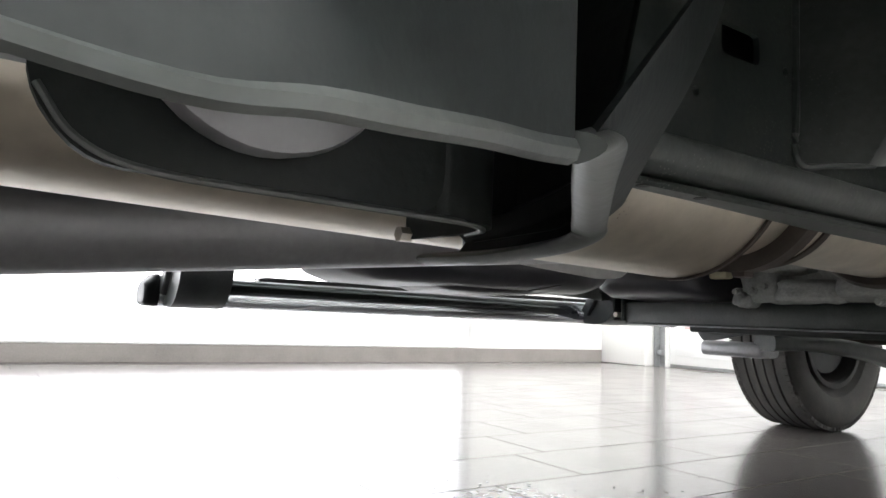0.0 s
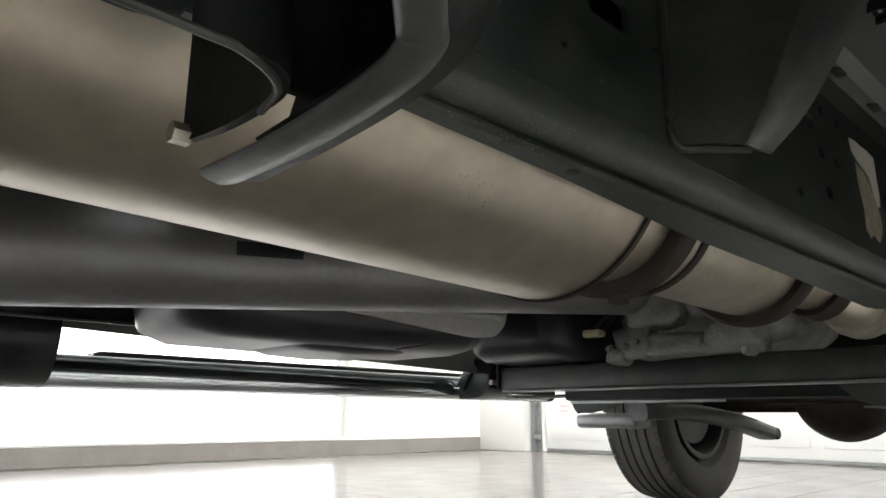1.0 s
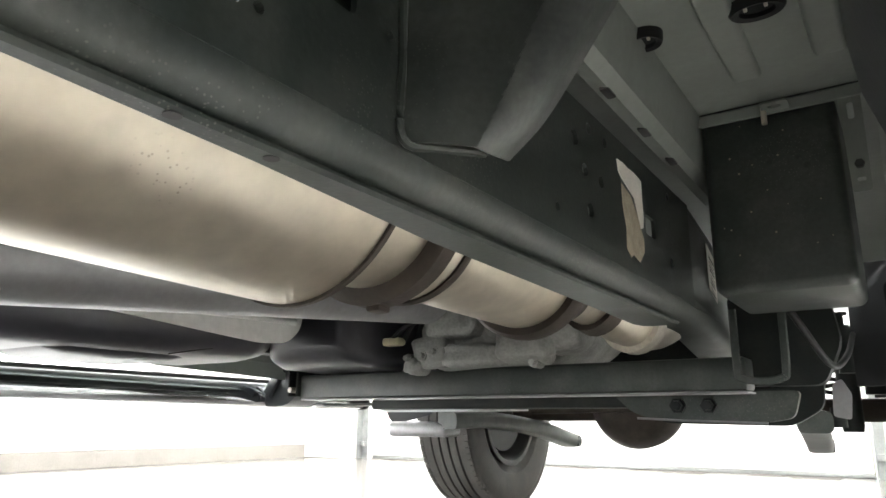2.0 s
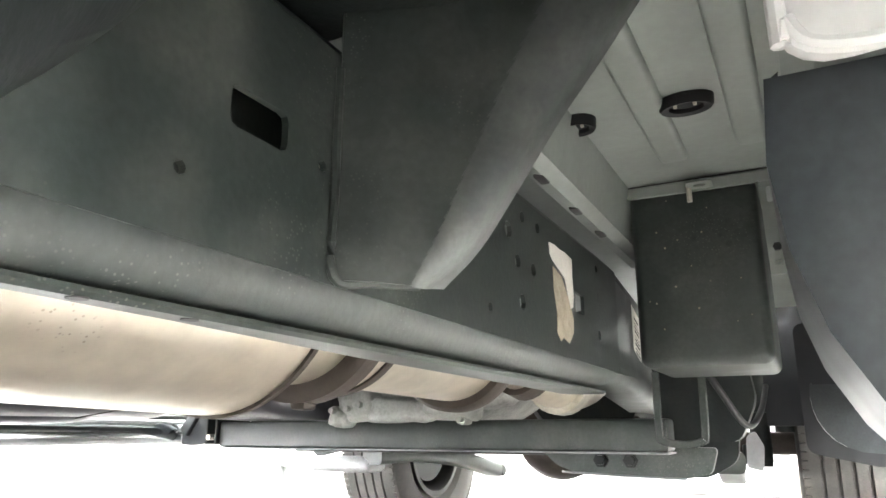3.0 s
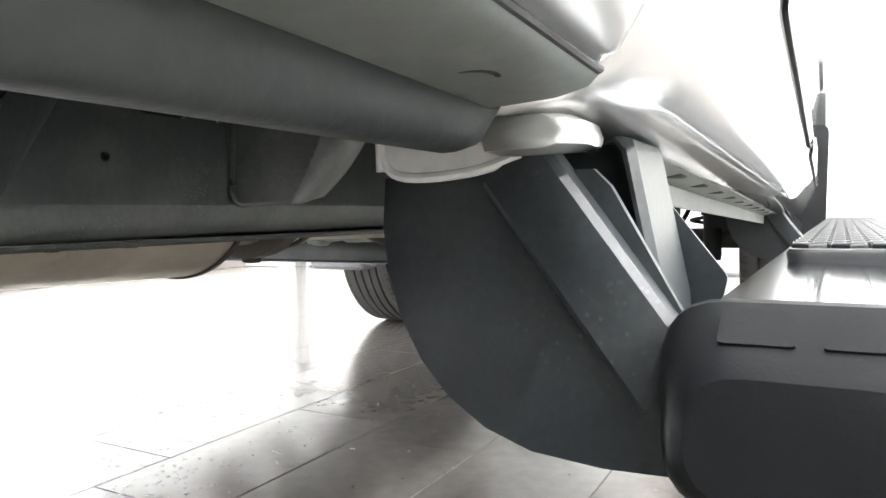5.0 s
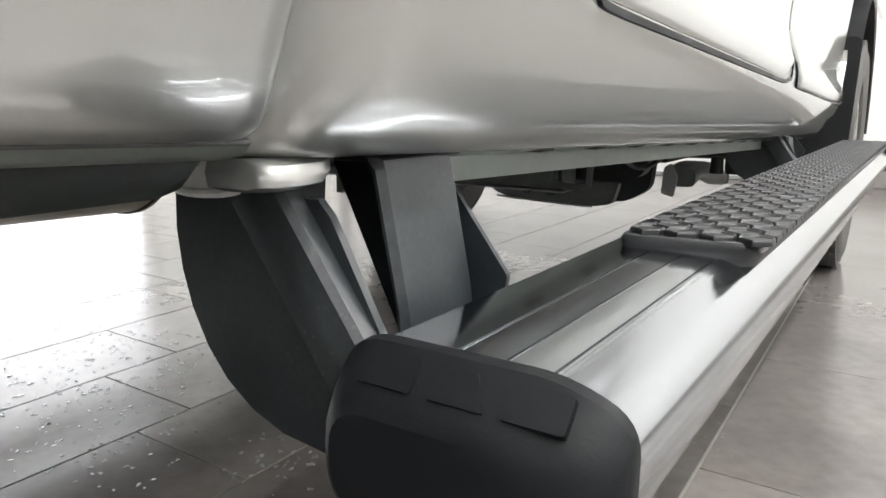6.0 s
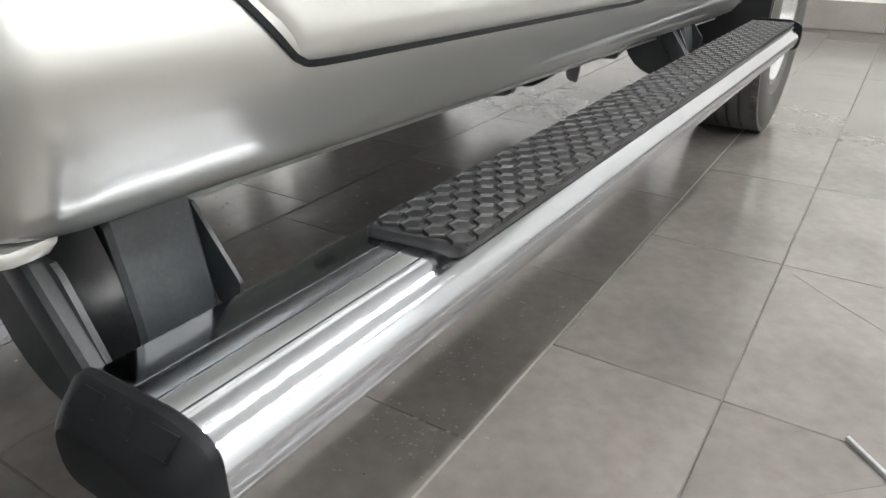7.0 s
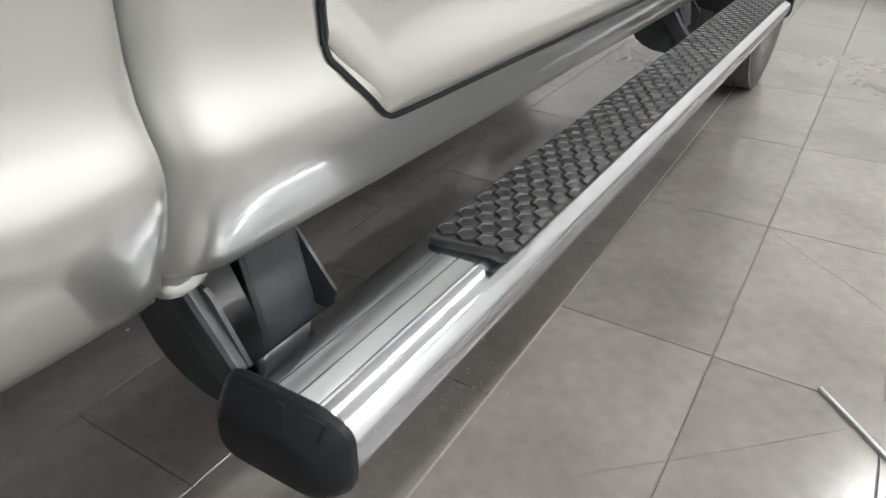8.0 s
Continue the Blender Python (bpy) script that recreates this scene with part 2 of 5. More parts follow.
def slab(outline, place, thick, holes=(), bevel=0.0):
    """A plate of an outline of 2D points with holes; place turns (u, v, depth) into a point."""
    bm = bmesh.new()
    loops, edges = [], []
    for pts in (outline, *holes):
        vs = [bm.verts.new((u, v, 0)) for u, v in pts]
        edges += [bm.edges.new((vs[i], vs[(i + 1) % len(vs)])) for i in range(len(vs))]
    bmesh.ops.triangle_fill(bm, use_beauty=True, use_dissolve=False, edges=edges)
    faces = bm.faces[:]
    ext = bmesh.ops.extrude_face_region(bm, geom=faces)
    for v in [g for g in ext["geom"] if isinstance(g, bmesh.types.BMVert)]:
        v.co.z += thick
    for v in bm.verts:
        v.co = Vector(place(v.co.x, v.co.y, v.co.z))
    return bm


def thing(name, label, category, at=(0, 0, 0), group=""):
    ob = new(name)
    ob.location = at
    ob.empty_display_size = 0.1
    return tagged(ob, label, category, group)


# ---- the room ----
LEFT, RIGHT, BACK, FRONT, TOP = -4.75, 5.2, -5.6, 5.98, 3.3
GLASS_A, GLASS_B, GLASS_Z0, GLASS_Z1 = -5.2, 3.97, 0.137, 2.95


def structure(ob, label, category):
    return tagged(ob, label, category, kind="structure")


bm = bmesh.new()
box(bm, LEFT - 0.25, LEFT, GLASS_B, FRONT + 0.25, 0, TOP)
box(bm, LEFT - 0.25, LEFT, BACK - 0.25, GLASS_A, 0, TOP)
box(bm, LEFT - 0.25, LEFT, GLASS_A, GLASS_B, 0, GLASS_Z0)
box(bm, LEFT - 0.25, LEFT, GLASS_A, GLASS_B, GLASS_Z1, TOP)
structure(link("wall_west", bm, WALL), "white painted wall with a long glazed opening", "wall")
structure(link("wall_east", boxed(RIGHT, RIGHT + 0.25, BACK - 0.25, FRONT + 0.25, 0, TOP), WALL), "plain white painted showroom wall", "wall")
structure(link("wall_south", boxed(LEFT, RIGHT, BACK - 0.25, BACK, 0, TOP), WALL), "plain white painted rear wall", "wall")
bm = bmesh.new()
DOOR_A, DOOR_B, DOOR_H = -4.02, 0.55, 3.0
box(bm, LEFT, DOOR_A, FRONT, FRONT + 0.25, 0, TOP)
box(bm, DOOR_B, RIGHT, FRONT, FRONT + 0.25, 0, TOP)
box(bm, DOOR_A, DOOR_B, FRONT, FRONT + 0.25, DOOR_H, TOP)
structure(link("wall_north", bm, WALL), "white painted wall round an overhead door", "wall")
structure(link("ceiling", boxed(LEFT - 0.25, RIGHT + 0.25, BACK - 0.25, FRONT + 0.25, TOP, TOP + 0.2), CEILING), "pale flat painted ceiling", "ceiling")
structure(link("floor", boxed(LEFT - 0.25, RIGHT + 0.25, BACK - 0.25, FRONT + 0.4, -0.2, -0.0025), GROUT), "grey tiled floor with dark grout, partly wet", "floor")
FLOOR = bpy.data.objects["floor"]

# the glazed wall: frames and panes
win = structure(new("window_1"), "long glazed wall with slim metal frames, bright outside", "window")
bm = bmesh.new()
for y in (GLASS_A + 0.03, GLASS_B - 0.03):
    box(bm, LEFT - 0.16, LEFT - 0.08, y - 0.03, y + 0.03, GLASS_Z0 + 0.02, GLASS_Z1, 0.004)
part("window_frame", bm, DOORMAT, win)
pane_mat = bpy.data.materials.new("window_glass")
pane_mat.use_nodes = True
pb = pane_mat.node_tree.nodes["Principled BSDF"]
pb.inputs["Transmission Weight"].default_value, pb.inputs["Roughness"].default_value, pb.inputs["IOR"].default_value = 1.0, 0.0, 1.45
p = part("pane", boxed(LEFT - 0.125, LEFT - 0.115, GLASS_A + 0.06, GLASS_B - 0.06, GLASS_Z0 + 0.02, GLASS_Z1), pane_mat, win)
p.visible_shadow = False
part("window_sill", boxed(LEFT - 0.24, LEFT + 0.012, GLASS_A, GLASS_B, GLASS_Z0 + 0.001, GLASS_Z0 + 0.02, 0.004), DOORMAT, win)
structure(link("backdrop", boxed(LEFT - 2.6, LEFT - 2.55, BACK - 3, FRONT + 3, -0.3, 5.5), DAY), "plain bright overcast daylight outside the glass", "backdrop")

# skirting and pillar
bm = bmesh.new()
y = BACK
while y < FRONT - 0.2:
    box(bm, LEFT, LEFT + 0.014, y, min(y + 0.5994, FRONT - 0.2), 0.0, 0.135)
    y += 0.6
x = DOOR_B + 0.12
while x < RIGHT:
    box(bm, x, min(x + 0.598, RIGHT), FRONT - 0.014, FRONT, 0.0, 0.2, 0.002, 1)
    x += 0.6
structure(link("baseboard", bm, SKIRT), "grey stone tile skirting along the walls", "baseboard")
structure(link("trim", boxed(LEFT + 0.002, DOOR_A - 0.1, FRONT - 0.22, FRONT - 0.001, 0, TOP - 0.002, 0.012), WALL), "white painted square pillar beside the overhead door", "pillar")

# overhead door with its track
door = structure(new("door_1"), "closed white panelled overhead door with steel tracks", "door")
for k in range(5):
    bm = bmesh.new()
    z0, z1 = 0.03 + k * 0.594, 0.03 + (k + 1) * 0.594 - 0.006
    box(bm, DOOR_A + 0.01, DOOR_B - 0.01, FRONT + 0.04, FRONT + 0.09, z0, z1, 0.006)
    n = 5
    for j in range(n):
        xa = DOOR_A + 0.08 + j * (DOOR_B - DOOR_A - 0.1) / n
        box(bm, xa, xa + (DOOR_B - DOOR_A) / n - 0.12, FRONT + 0.034, FRONT + 0.05, z0 + 0.09, z1 - 0.09, 0.006)
    part("panel", bm, DOORMAT, door)
part("bottom_seal", boxed(DOOR_A + 0.01, DOOR_B - 0.01, FRONT + 0.045, FRONT + 0.085, 0.0, 0.03, 0.004), GALV, door, "grey rubber bottom seal")
for xa in (DOOR_A - 0.085, DOOR_B + 0.015):
    bm = bmesh.new()
    box(bm, xa, xa + 0.004, FRONT - 0.10, FRONT - 0.001, 0, DOOR_H)
    box(bm, xa + 0.004, xa + 0.07, FRONT - 0.012, FRONT - 0.004, 0, DOOR_H)
    for z in (0.12, 0.5, 0.9, 1.3, 1.7):
        box(bm, xa + 0.004, xa + 0.062, FRONT - 0.06, FRONT - 0.013, z, z + 0.05, 0.004)
    part("track", bm, GALV, door, "galvanised steel track")
bm = bmesh.new()
for k in range(2):
    box(bm, DOOR_A + 0.2, DOOR_A + 0.33 - 0.03 * k, FRONT + 0.031, FRONT + 0.0335, 0.455 - 0.05 * k, 0.475 - 0.05 * k)
part("notice", bm, REDINK, door, "small red printed lines")

# ceiling lamps: long bright tubes in lines
def ceiling_lamp(at, turn, length):
    lamp = thing("ceiling_lamp", "long slim white linear ceiling lamp, switched on", "lamp", group="ceiling lamps")
    part("housing", boxed(-0.035, 0.035, -length / 2, length / 2, 0.012, 0.05, 0.006), DOORMAT, lamp)
    part("diffuser", boxed(-0.028, 0.028, -length / 2 + 0.01, length / 2 - 0.01, -0.012, 0.011, 0.006), LAMP, lamp, "glowing white diffuser")
    lamp.matrix_world = pose(*at, 0, 0, turn)
    return lamp


LAMP_Z = TOP - 0.05
runs = [((2.25, -2.6), (2.25, 0.9)), ((2.25, 1.1), (2.25, 4.6)), ((4.3, -2.4), (4.3, 0.4)), ((4.3, 1.6), (4.3, 4.4)), ((-3.9, 3.3), (-3.9, 5.6)), ((-3.9, 5.0), (-1.2, 5.0)), ((-2.6, -3.4), (-2.6, -1.0))]
for (xa, ya), (xb, yb) in runs:
    length = math.hypot(xb - xa, yb - ya) - 0.08
    ceiling_lamp(((xa + xb) / 2, (ya + yb) / 2, LAMP_Z), math.degrees(math.atan2(yb - ya, xb - xa)) - 90, length)

# ---- the pickup truck ----
truck = thing("pickup_truck", "silver pickup truck with bright aluminium side steps, parked on tiles", "pickup truck")
RAKE = -0.034
RAIL_X, RAIL_IN, RAIL_Z0, RAIL_Z1 = 0.565, 0.498, 0.518, 0.733


def rz(y):
    """How far the painted body dips towards the nose."""
    return RAKE * (y - 0.4)


# chassis rails: a channel with a drilled outer web
def rail(s):
    bm = bmesh.new()
    t, low, high = 0.005, [], []
    for y, xo, xi, z0, z1 in ((-1.9, 0.565, 0.545, 0.60, 0.80), (-0.9, 0.565, 0.548, 0.54, 0.75), (-0.2, 0.565, 0.548, 0.520, 0.735), (0.15, 0.565, 0.546, 0.520, 0.733), (0.3, 0.565, 0.538, 0.520, 0.733), (0.5, 0.565, 0.519, 0.520, 0.733), (0.9, 0.565, 0.506, 0.520, 0.733),
                          (1.10, 0.565, 0.496, 0.522, 0.733), (1.18, 0.563, 0.49, 0.534, 0.733), (1.45, 0.545, 0.46, 0.53, 0.72), (2.0, 0.50, 0.40, 0.50, 0.70), (2.5, 0.49, 0.39, 0.56, 0.74), (3.6, 0.49, 0.39, 0.60, 0.76)):
        xt = min(xi, 0.49)
        r = min(0.030, xo - xi - 0.004)
        q = 0.03
        inner = [(xo - t, z1 - 0.03), (xo - t, z1 - q), (xo - q, z1 - t), (xt, z1 - t), (xt, z1), (xo - q, z1), (xo - 0.009, z1 - 0.009), (xo, z1 - q), (xo, z1 - 0.03)]
        outer = [(xo, z0 + 0.036), (xo, z0 + 0.030), (xo - r * 0.12, z0 + 0.016), (xo - r * 0.4, z0 + 0.005), (xo - r, z0), (xi, z0), (xi, z0 + t), (xo - r, z0 + t), (xo - r * 0.5, z0 + 0.012), (xo - t, z0 + 0.030), (xo - t, z0 + 0.036)]
        low.append([Vector((s * a, y, b)) for a, b in outer])
        high.append([Vector((s * a, y, b)) for a, b in inner])
    loft(bm, low)
    loft(bm, high)
    body = part("chassis_rail", bm, FRAME, truck, "dusty black steel chassis rail", 50)
    # outer web
    if s > 0:
        holes = [rounded([(0.296, 0.620), (0.296, 0.645), (0.344, 0.645), (0.344, 0.620)], 0.006, 2), rounded([(0.930, 0.612), (0.930, 0.640), (0.972, 0.640), (0.972, 0.612)], 0.004, 2)]
        for hy, hz, hr in ((0.266, 0.584, 0.004), (0.379, 0.624, 0.004), (0.74, 0.690, 0.007), (0.79, 0.690, 0.007), (0.724, 0.636, 0.008), (0.772, 0.636, 0.008), (0.735, 0.593, 0.009), (0.648, 0.574, 0.005), (0.698, 0.665, 0.010), (1.045, 0.594, 0.008), (1.045, 0.694, 0.006)):
            holes.append([(hy + hr * math.cos(a * math.pi / 5), hz + hr * math.sin(a * math.pi / 5)) for a in range(10)])
    else:
        holes = []
    web = slab([(-1.0, 0.548), (1.16, 0.548), (1.16, 0.712), (-1.0, 0.712)], lambda u, v, d: (s * (RAIL_X - 0.0045 + d), u, v), 0.005, holes)
    rings = []
    for y, x, z0, z1 in ((1.155, 0.5635, 0.548, 0.712), (1.45, 0.544, 0.555, 0.70), (2.0, 0.499, 0.53, 0.68), (2.5, 0.489, 0.59, 0.72), (3.6, 0.489, 0.63, 0.74)):
        rings.append([Vector((s * a, y, b)) for a, b in ((x - 0.004, z0), (x, z0), (x, z1), (x - 0.004, z1))])
    part("front_web", loft(bmesh.new(), rings), FRAME, body)
    part("rail_web", web, FRAME, body, "drilled outer web", 30)
    return body


rail_r = rail(1)
rail_l = rail(-1)
# short black plates added behind the openings to paint their shade
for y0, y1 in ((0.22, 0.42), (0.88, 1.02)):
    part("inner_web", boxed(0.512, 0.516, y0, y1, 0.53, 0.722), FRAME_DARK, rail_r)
# seam and thin inner lip under the rail
rings = []
for y, xi in ((-0.9, 0.541), (0.15, 0.539), (0.3, 0.531), (0.5, 0.513), (0.9, 0.50), (1.08, 0.492), (1.105, 0.498), (1.115, 0.51)):
    rings.append([Vector((a, y, b)) for a, b in ((xi, 0.5145), (0.548, 0.5145), (0.551, 0.517), (0.551, 0.5195), (xi, 0.5195))])
part("lower_flange", loft(bmesh.new(), rings), FRAME, rail_r, "overlapping lower flange", 30)
bm = bmesh.new()
lathe(bm, [(-0.0003, 0.0050), (0.0005, 0.0050)], (0.5455, 0.235, 0.5143), "z", 14)
part("rail_hole", bm, INK, rail_r, "dark round drain hole")
bm = bmesh.new()
lathe(bm, [(-0.0003, 0.0050), (0.0005, 0.0050)], (0.5430, 0.302, 0.5143), "z", 14)
part("rail_hole", bm, INK, rail_r)

# cab mount outrigger: two flanged gussets, a tray and its washer and bolt
fold = smooth_path([(0.606, 0.456, 0.553), (0.631, 0.466, 0.582), (0.658, 0.478, 0.629), (0.690, 0.487, 0.682), (0.728, 0.490, 0.732), (0.790, 0.490, 0.815)], 5)
rings, folds = [], []
for k, p in enumerate(fold):
    t = k / (len(fold) - 1)
    root = Vector((0.5675, 0.393, 0.551 + 0.262 * t))
    crown = root.lerp(p, 0.70) + Vector((0.012, -0.013, -0.003))
    turn = p + Vector((0.004, -0.026, -0.006))
    near = [root, root.lerp(crown, 0.5) + Vector((0.003, -0.003, 0)), crown]
    skin = [crown.lerp(near[1], 0.04)]
    for q in (0.0, 0.2, 0.4, 0.6, 0.8, 1.0):
        skin.append((1 - q) ** 2 * crown + 2 * q * (1 - q) * turn + q * q * p)
    skin.append(p + Vector((-0.001, 0.018, 0.003)))
    back = Vector((-0.004, 0.004, 0.002))
    rings.append(near + [v + back for v in near[::-1]])
    folds.append(skin + [v + back for v in skin[::-1]])
mount = part("cab_mount", loft(bmesh.new(), rings), FRAME, truck, "folded black steel cab mount outrigger", 60)
# light from the floor on the fold is put into its paler colour
part("rolled_flange", loft(bmesh.new(), folds), WORN_LIT, mount, "rounded fold painted pale as if lit", 60)
part("mount_weld", sweep(bmesh.new(), smooth_path([(0.567, 0.392, 0.70), (0.567, 0.391, 0.60), (0.568, 0.392, 0.553), (0.58, 0.418, 0.5525), (0.60, 0.447, 0.554)], 5), ring2(0.0035, 8)), FRAME, mount, "rough weld bead")
part("tray", boxed(0.45, 0.84, 0.2, 0.42, 0.745, 0.752, 0.002), FRAME_DARK, mount)
bm = bmesh.new()
lathe(bm, [(0, 0.010), (0.0, 0.034), (0.002, 0.0365), (0.008, 0.0365), (0.010, 0.034), (0.010, 0.01)], (0.657, 0.326, 0.728), "z", 40)
part("washer", bm, WASHER, mount, "pale zinc cab mount washer")
bm = bmesh.new()
lathe(bm, [(-0.013, 0.001), (-0.013, 0.010), (-0.011, 0.0115), (0.002, 0.0115), (0.002, 0.001)], (0.657, 0.326, 0.726), "z", 6)
lathe(bm, [(-0.003, 0.001), (-0.003, 0.017), (0.002, 0.017), (0.002, 0.001)], (0.657, 0.326, 0.726), "z", 24)
part("bolt", bm, WASHER, mount, "hexagon bolt head", 25)
part("rubber_bush", lathe(bmesh.new(), [(0, 0.01), (0, 0.042), (0.008, 0.045), (0.03, 0.045), (0.03, 0.01)], (0.657, 0.326, 0.7385), "z", 32), PLASTIC, mount)

# rear hanger bracket below the rail: inner plate, curved wrap, outer plate with bushing, flared front sheet
outp = slab(rounded([(-0.137, 0.66), (-0.137, 0.480), (-0.120, 0.460), (-0.06, 0.4585), (0.012, 0.4575), (0.012, 0.66)], 0.018), lambda u, v, d: (0.629 + d, u, v), 0.005)
hanger = part("hanger_bracket", outp, FRAME_DARK, truck, "dark bent steel hanger bracket", 50)
plan = smooth_path([(0.631, 0.010, 0), (0.631, 0.022, 0), (0.6270, 0.035, 0), (0.614, 0.0435, 0), (0.592, 0.0450, 0), (0.572, 0.0435, 0), (0.556, 0.040, 0)], 6)
rings = []
for p in plan:
    rings.append([p + Vector((0, 0, 0.4572)), p + Vector((0.003, 0.004, 0.4572)), p + Vector((0.003, 0.004, 0.62)), p + Vector((0, 0, 0.62))])
part("wrap_plate", loft(bmesh.new(), rings), FRAME_DARK, hanger, "curved wrap plate", 50)
lip_pts = [(0.6335, -0.134, 0.482), (0.6335, -0.122, 0.467), (0.6335, -0.10, 0.460), (0.6335, -0.05, 0.4583), (0.6335, 0.008, 0.4573), (0.632, 0.026, 0.457), (0.620, 0.0425, 0.457), (0.60, 0.0478, 0.457)]
part("back_plate", slab(rounded([(0.562, 0.458), (0.634, 0.460), (0.652, 0.474), (0.652, 0.62), (0.562, 0.62)], 0.006, 2), lambda u, v, d: (u, 0.076 + d + 0.25 * (v - 0.46), v), 0.004), FRAME_DARK, hanger)
part("inner_plate", boxed(0.594, 0.598, 0.0455, 0.080, 0.470, 0.62), FRAME_DARK, hanger)
part("worn_lip", sweep(bmesh.new(), smooth_path(lip_pts, 6), lambda t: ring2(0.0015, 8)), WORN_LIT, hanger, "pale worn lower lip")
NEAR = smooth_path([(0.8008, -0.2305, 0.4635), (0.7997, -0.1745, 0.4467), (0.7986, -0.1526, 0.4425), (0.798, -0.1274, 0.4397), (0.7941, -0.1112, 0.4422), (0.7862, -0.0938, 0.445), (0.7784, -0.0748, 0.4481), (0.7722, -0.058, 0.45), (0.7683, -0.0457, 0.4517)], 5)
rings = [[p, p + Vector((-0.006, 0, 0)), Vector((p.x - 0.006, p.y, 0.63)), Vector((p.x, p.y, 0.63))] for p in NEAR]
part("side_plate", loft(bmesh.new(), rings), FRAME_DARK, hanger, "dark side plate over the bushing", 50)
part("side_lip", sweep(bmesh.new(), [p + Vector((-0.002, 0, 0)) for p in NEAR], lambda t: ring2(0.0018 + 0.0012 * t, 8)), WORN_LIT, hanger, "worn lower lip of the side plate")
part("boss", lathe(bmesh.new(), [(0.0, 0.010), (0.0, 0.046), (0.010, 0.0475), (0.014, 0.0465), (0.016, 0.043), (0.0165, 0.012)], (0.634, -0.066, 0.516), "x", 40), SHAFT, hanger, "round worn steel boss", 30)
edge = smooth_path([(0.555, 0.056, 0.4480), (0.604, 0.056, 0.4465), (0.652, 0.0545, 0.4480), (0.674, 0.052, 0.4510), (0.684, 0.044, 0.4545), (0.724, 0.005, 0.4580), (0.755, -0.025, 0.4585), (0.767, -0.044, 0.4525)], 6)
root = smooth_path([(0.558, 0.068, 0.466), (0.605, 0.070, 0.470), (0.640, 0.076, 0.480), (0.650, 0.085, 0.495), (0.652, 0.100, 0.510), (0.646, 0.140, 0.550), (0.634, 0.190, 0.620), (0.620, 0.235, 0.715)], 6)
rings = []
for p, q in zip(edge, root):
    m1, m2 = p.lerp(q, 0.35) + Vector((-0.004, 0.014, -0.004)), p.lerp(q, 0.7) + Vector((0.002, 0.012, -0.002))
    d = Vector((0.001, 0.005, 0.004))
    rings.append([p, m1, m2, q, q + d, m2 + d, m1 + d, p + d])
# near-black colour paints the shade inside the bracket onto this sheet
part("flared_sheet", loft(bmesh.new(), rings), FRAME_DARK, hanger, "flared front sheet", 60)
def band(t):
    """A crowned strip."""
    w = 0.0085 - 0.0020 * min(1, t * 1.6)
    return [(w * math.cos(a), 0.0034 * math.sin(a) * (1 - 0.25 * abs(math.cos(a)))) for a in (2 * math.pi * k / 16 for k in range(16))]


# worn band; the pale tone also paints its highlight
part("rolled_edge", sweep(bmesh.new(), edge, band), WORN_LIT, hanger, "rounded worn flange, highlight painted in", 60)
part("nut", lathe(bmesh.new(), [(-0.003, 0.001), (-0.003, 0.0042), (0.004, 0.0042), (0.004, 0.001)], (0.557, 0.038, 0.4595), "y", 6), WASHER, hanger, "small bright nut", 25)

# torn paper tag and bar code sticker on the rail
bm = slab([(0.826, 0.682), (0.846, 0.6835), (0.866, 0.682), (0.886, 0.683), (0.917, 0.680), (0.916, 0.655), (0.918, 0.63), (0.914, 0.615), (0.905, 0.612), (0.885, 0.648), (0.838, 0.662), (0.829, 0.668)], lambda u, v, d: (RAIL_X + 0.0012 + d, u, v), 0.0012)
paper = part("paper_tag", bm, PAPER, truck, "torn white paper tag stuck to the rail")
bm = slab([(0.84, 0.655), (0.872, 0.648), (0.90, 0.622), (0.917, 0.60), (0.915, 0.582), (0.895, 0.566), (0.872, 0.571), (0.862, 0.565), (0.848, 0.574), (0.85, 0.60), (0.84, 0.63)], lambda u, v, d: (RAIL_X + 0.0008 + d, u, v), 0.0006)
part("glue_patch", bm, GLUE, paper, "brown torn paper and glue")
def web_x(y):
    return 0.5635 - (y - 1.155) * 0.0661


sticker = part("sticker", slab([(1.315, 0.602), (1.395, 0.586), (1.395, 0.670), (1.315, 0.684)], lambda u, v, d: (web_x(u) + 0.0025 + d, u, v), 0.0008), PAPER, truck, "white sticker with a printed bar pattern")
for k in range(9):
    z = 0.598 + k * 0.0078
    h = (0.003, 0.0016, 0.0042)[k % 3]
    part("print_bar", slab([(1.332, z), (1.380, z - 0.008), (1.380, z - 0.008 + h), (1.332, z + h)], lambda u, v, d: (web_x(u) + 0.0035 + d, u, v), 0.0004), INK, sticker)

# exhaust: silencer, clamps and pipes
MX, MZ, MR = 0.381, 0.606, 0.131


def sloped(bm):
    """The exhaust line falls gently towards the front."""
    for v in bm.verts:
        v.co.z -= 0.0256 * (v.co.y - 0.3)
    return bm



exhaust = part("silencer", sloped(lathe(bmesh.new(), [(-1.25, 0.05), (-1.25, MR - 0.02), (-1.235, MR - 0.004), (-1.22, MR), (0.480, MR), (0.490, MR - 0.001), (0.497, MR - 0.007), (0.503, MR - 0.020), (0.507, 0.085)], (MX, 0, MZ), "y", 72)), STEEL, truck, "large heat-tanned steel exhaust silencer", 35)
part("end_seam", sloped(lathe(bmesh.new(), [(0.480, MR - 0.003), (0.4805, MR + 0.0028), (0.4860, MR + 0.0028), (0.4865, MR - 0.003)], (MX, 0, MZ), "y", 72)), BAND, exhaust)
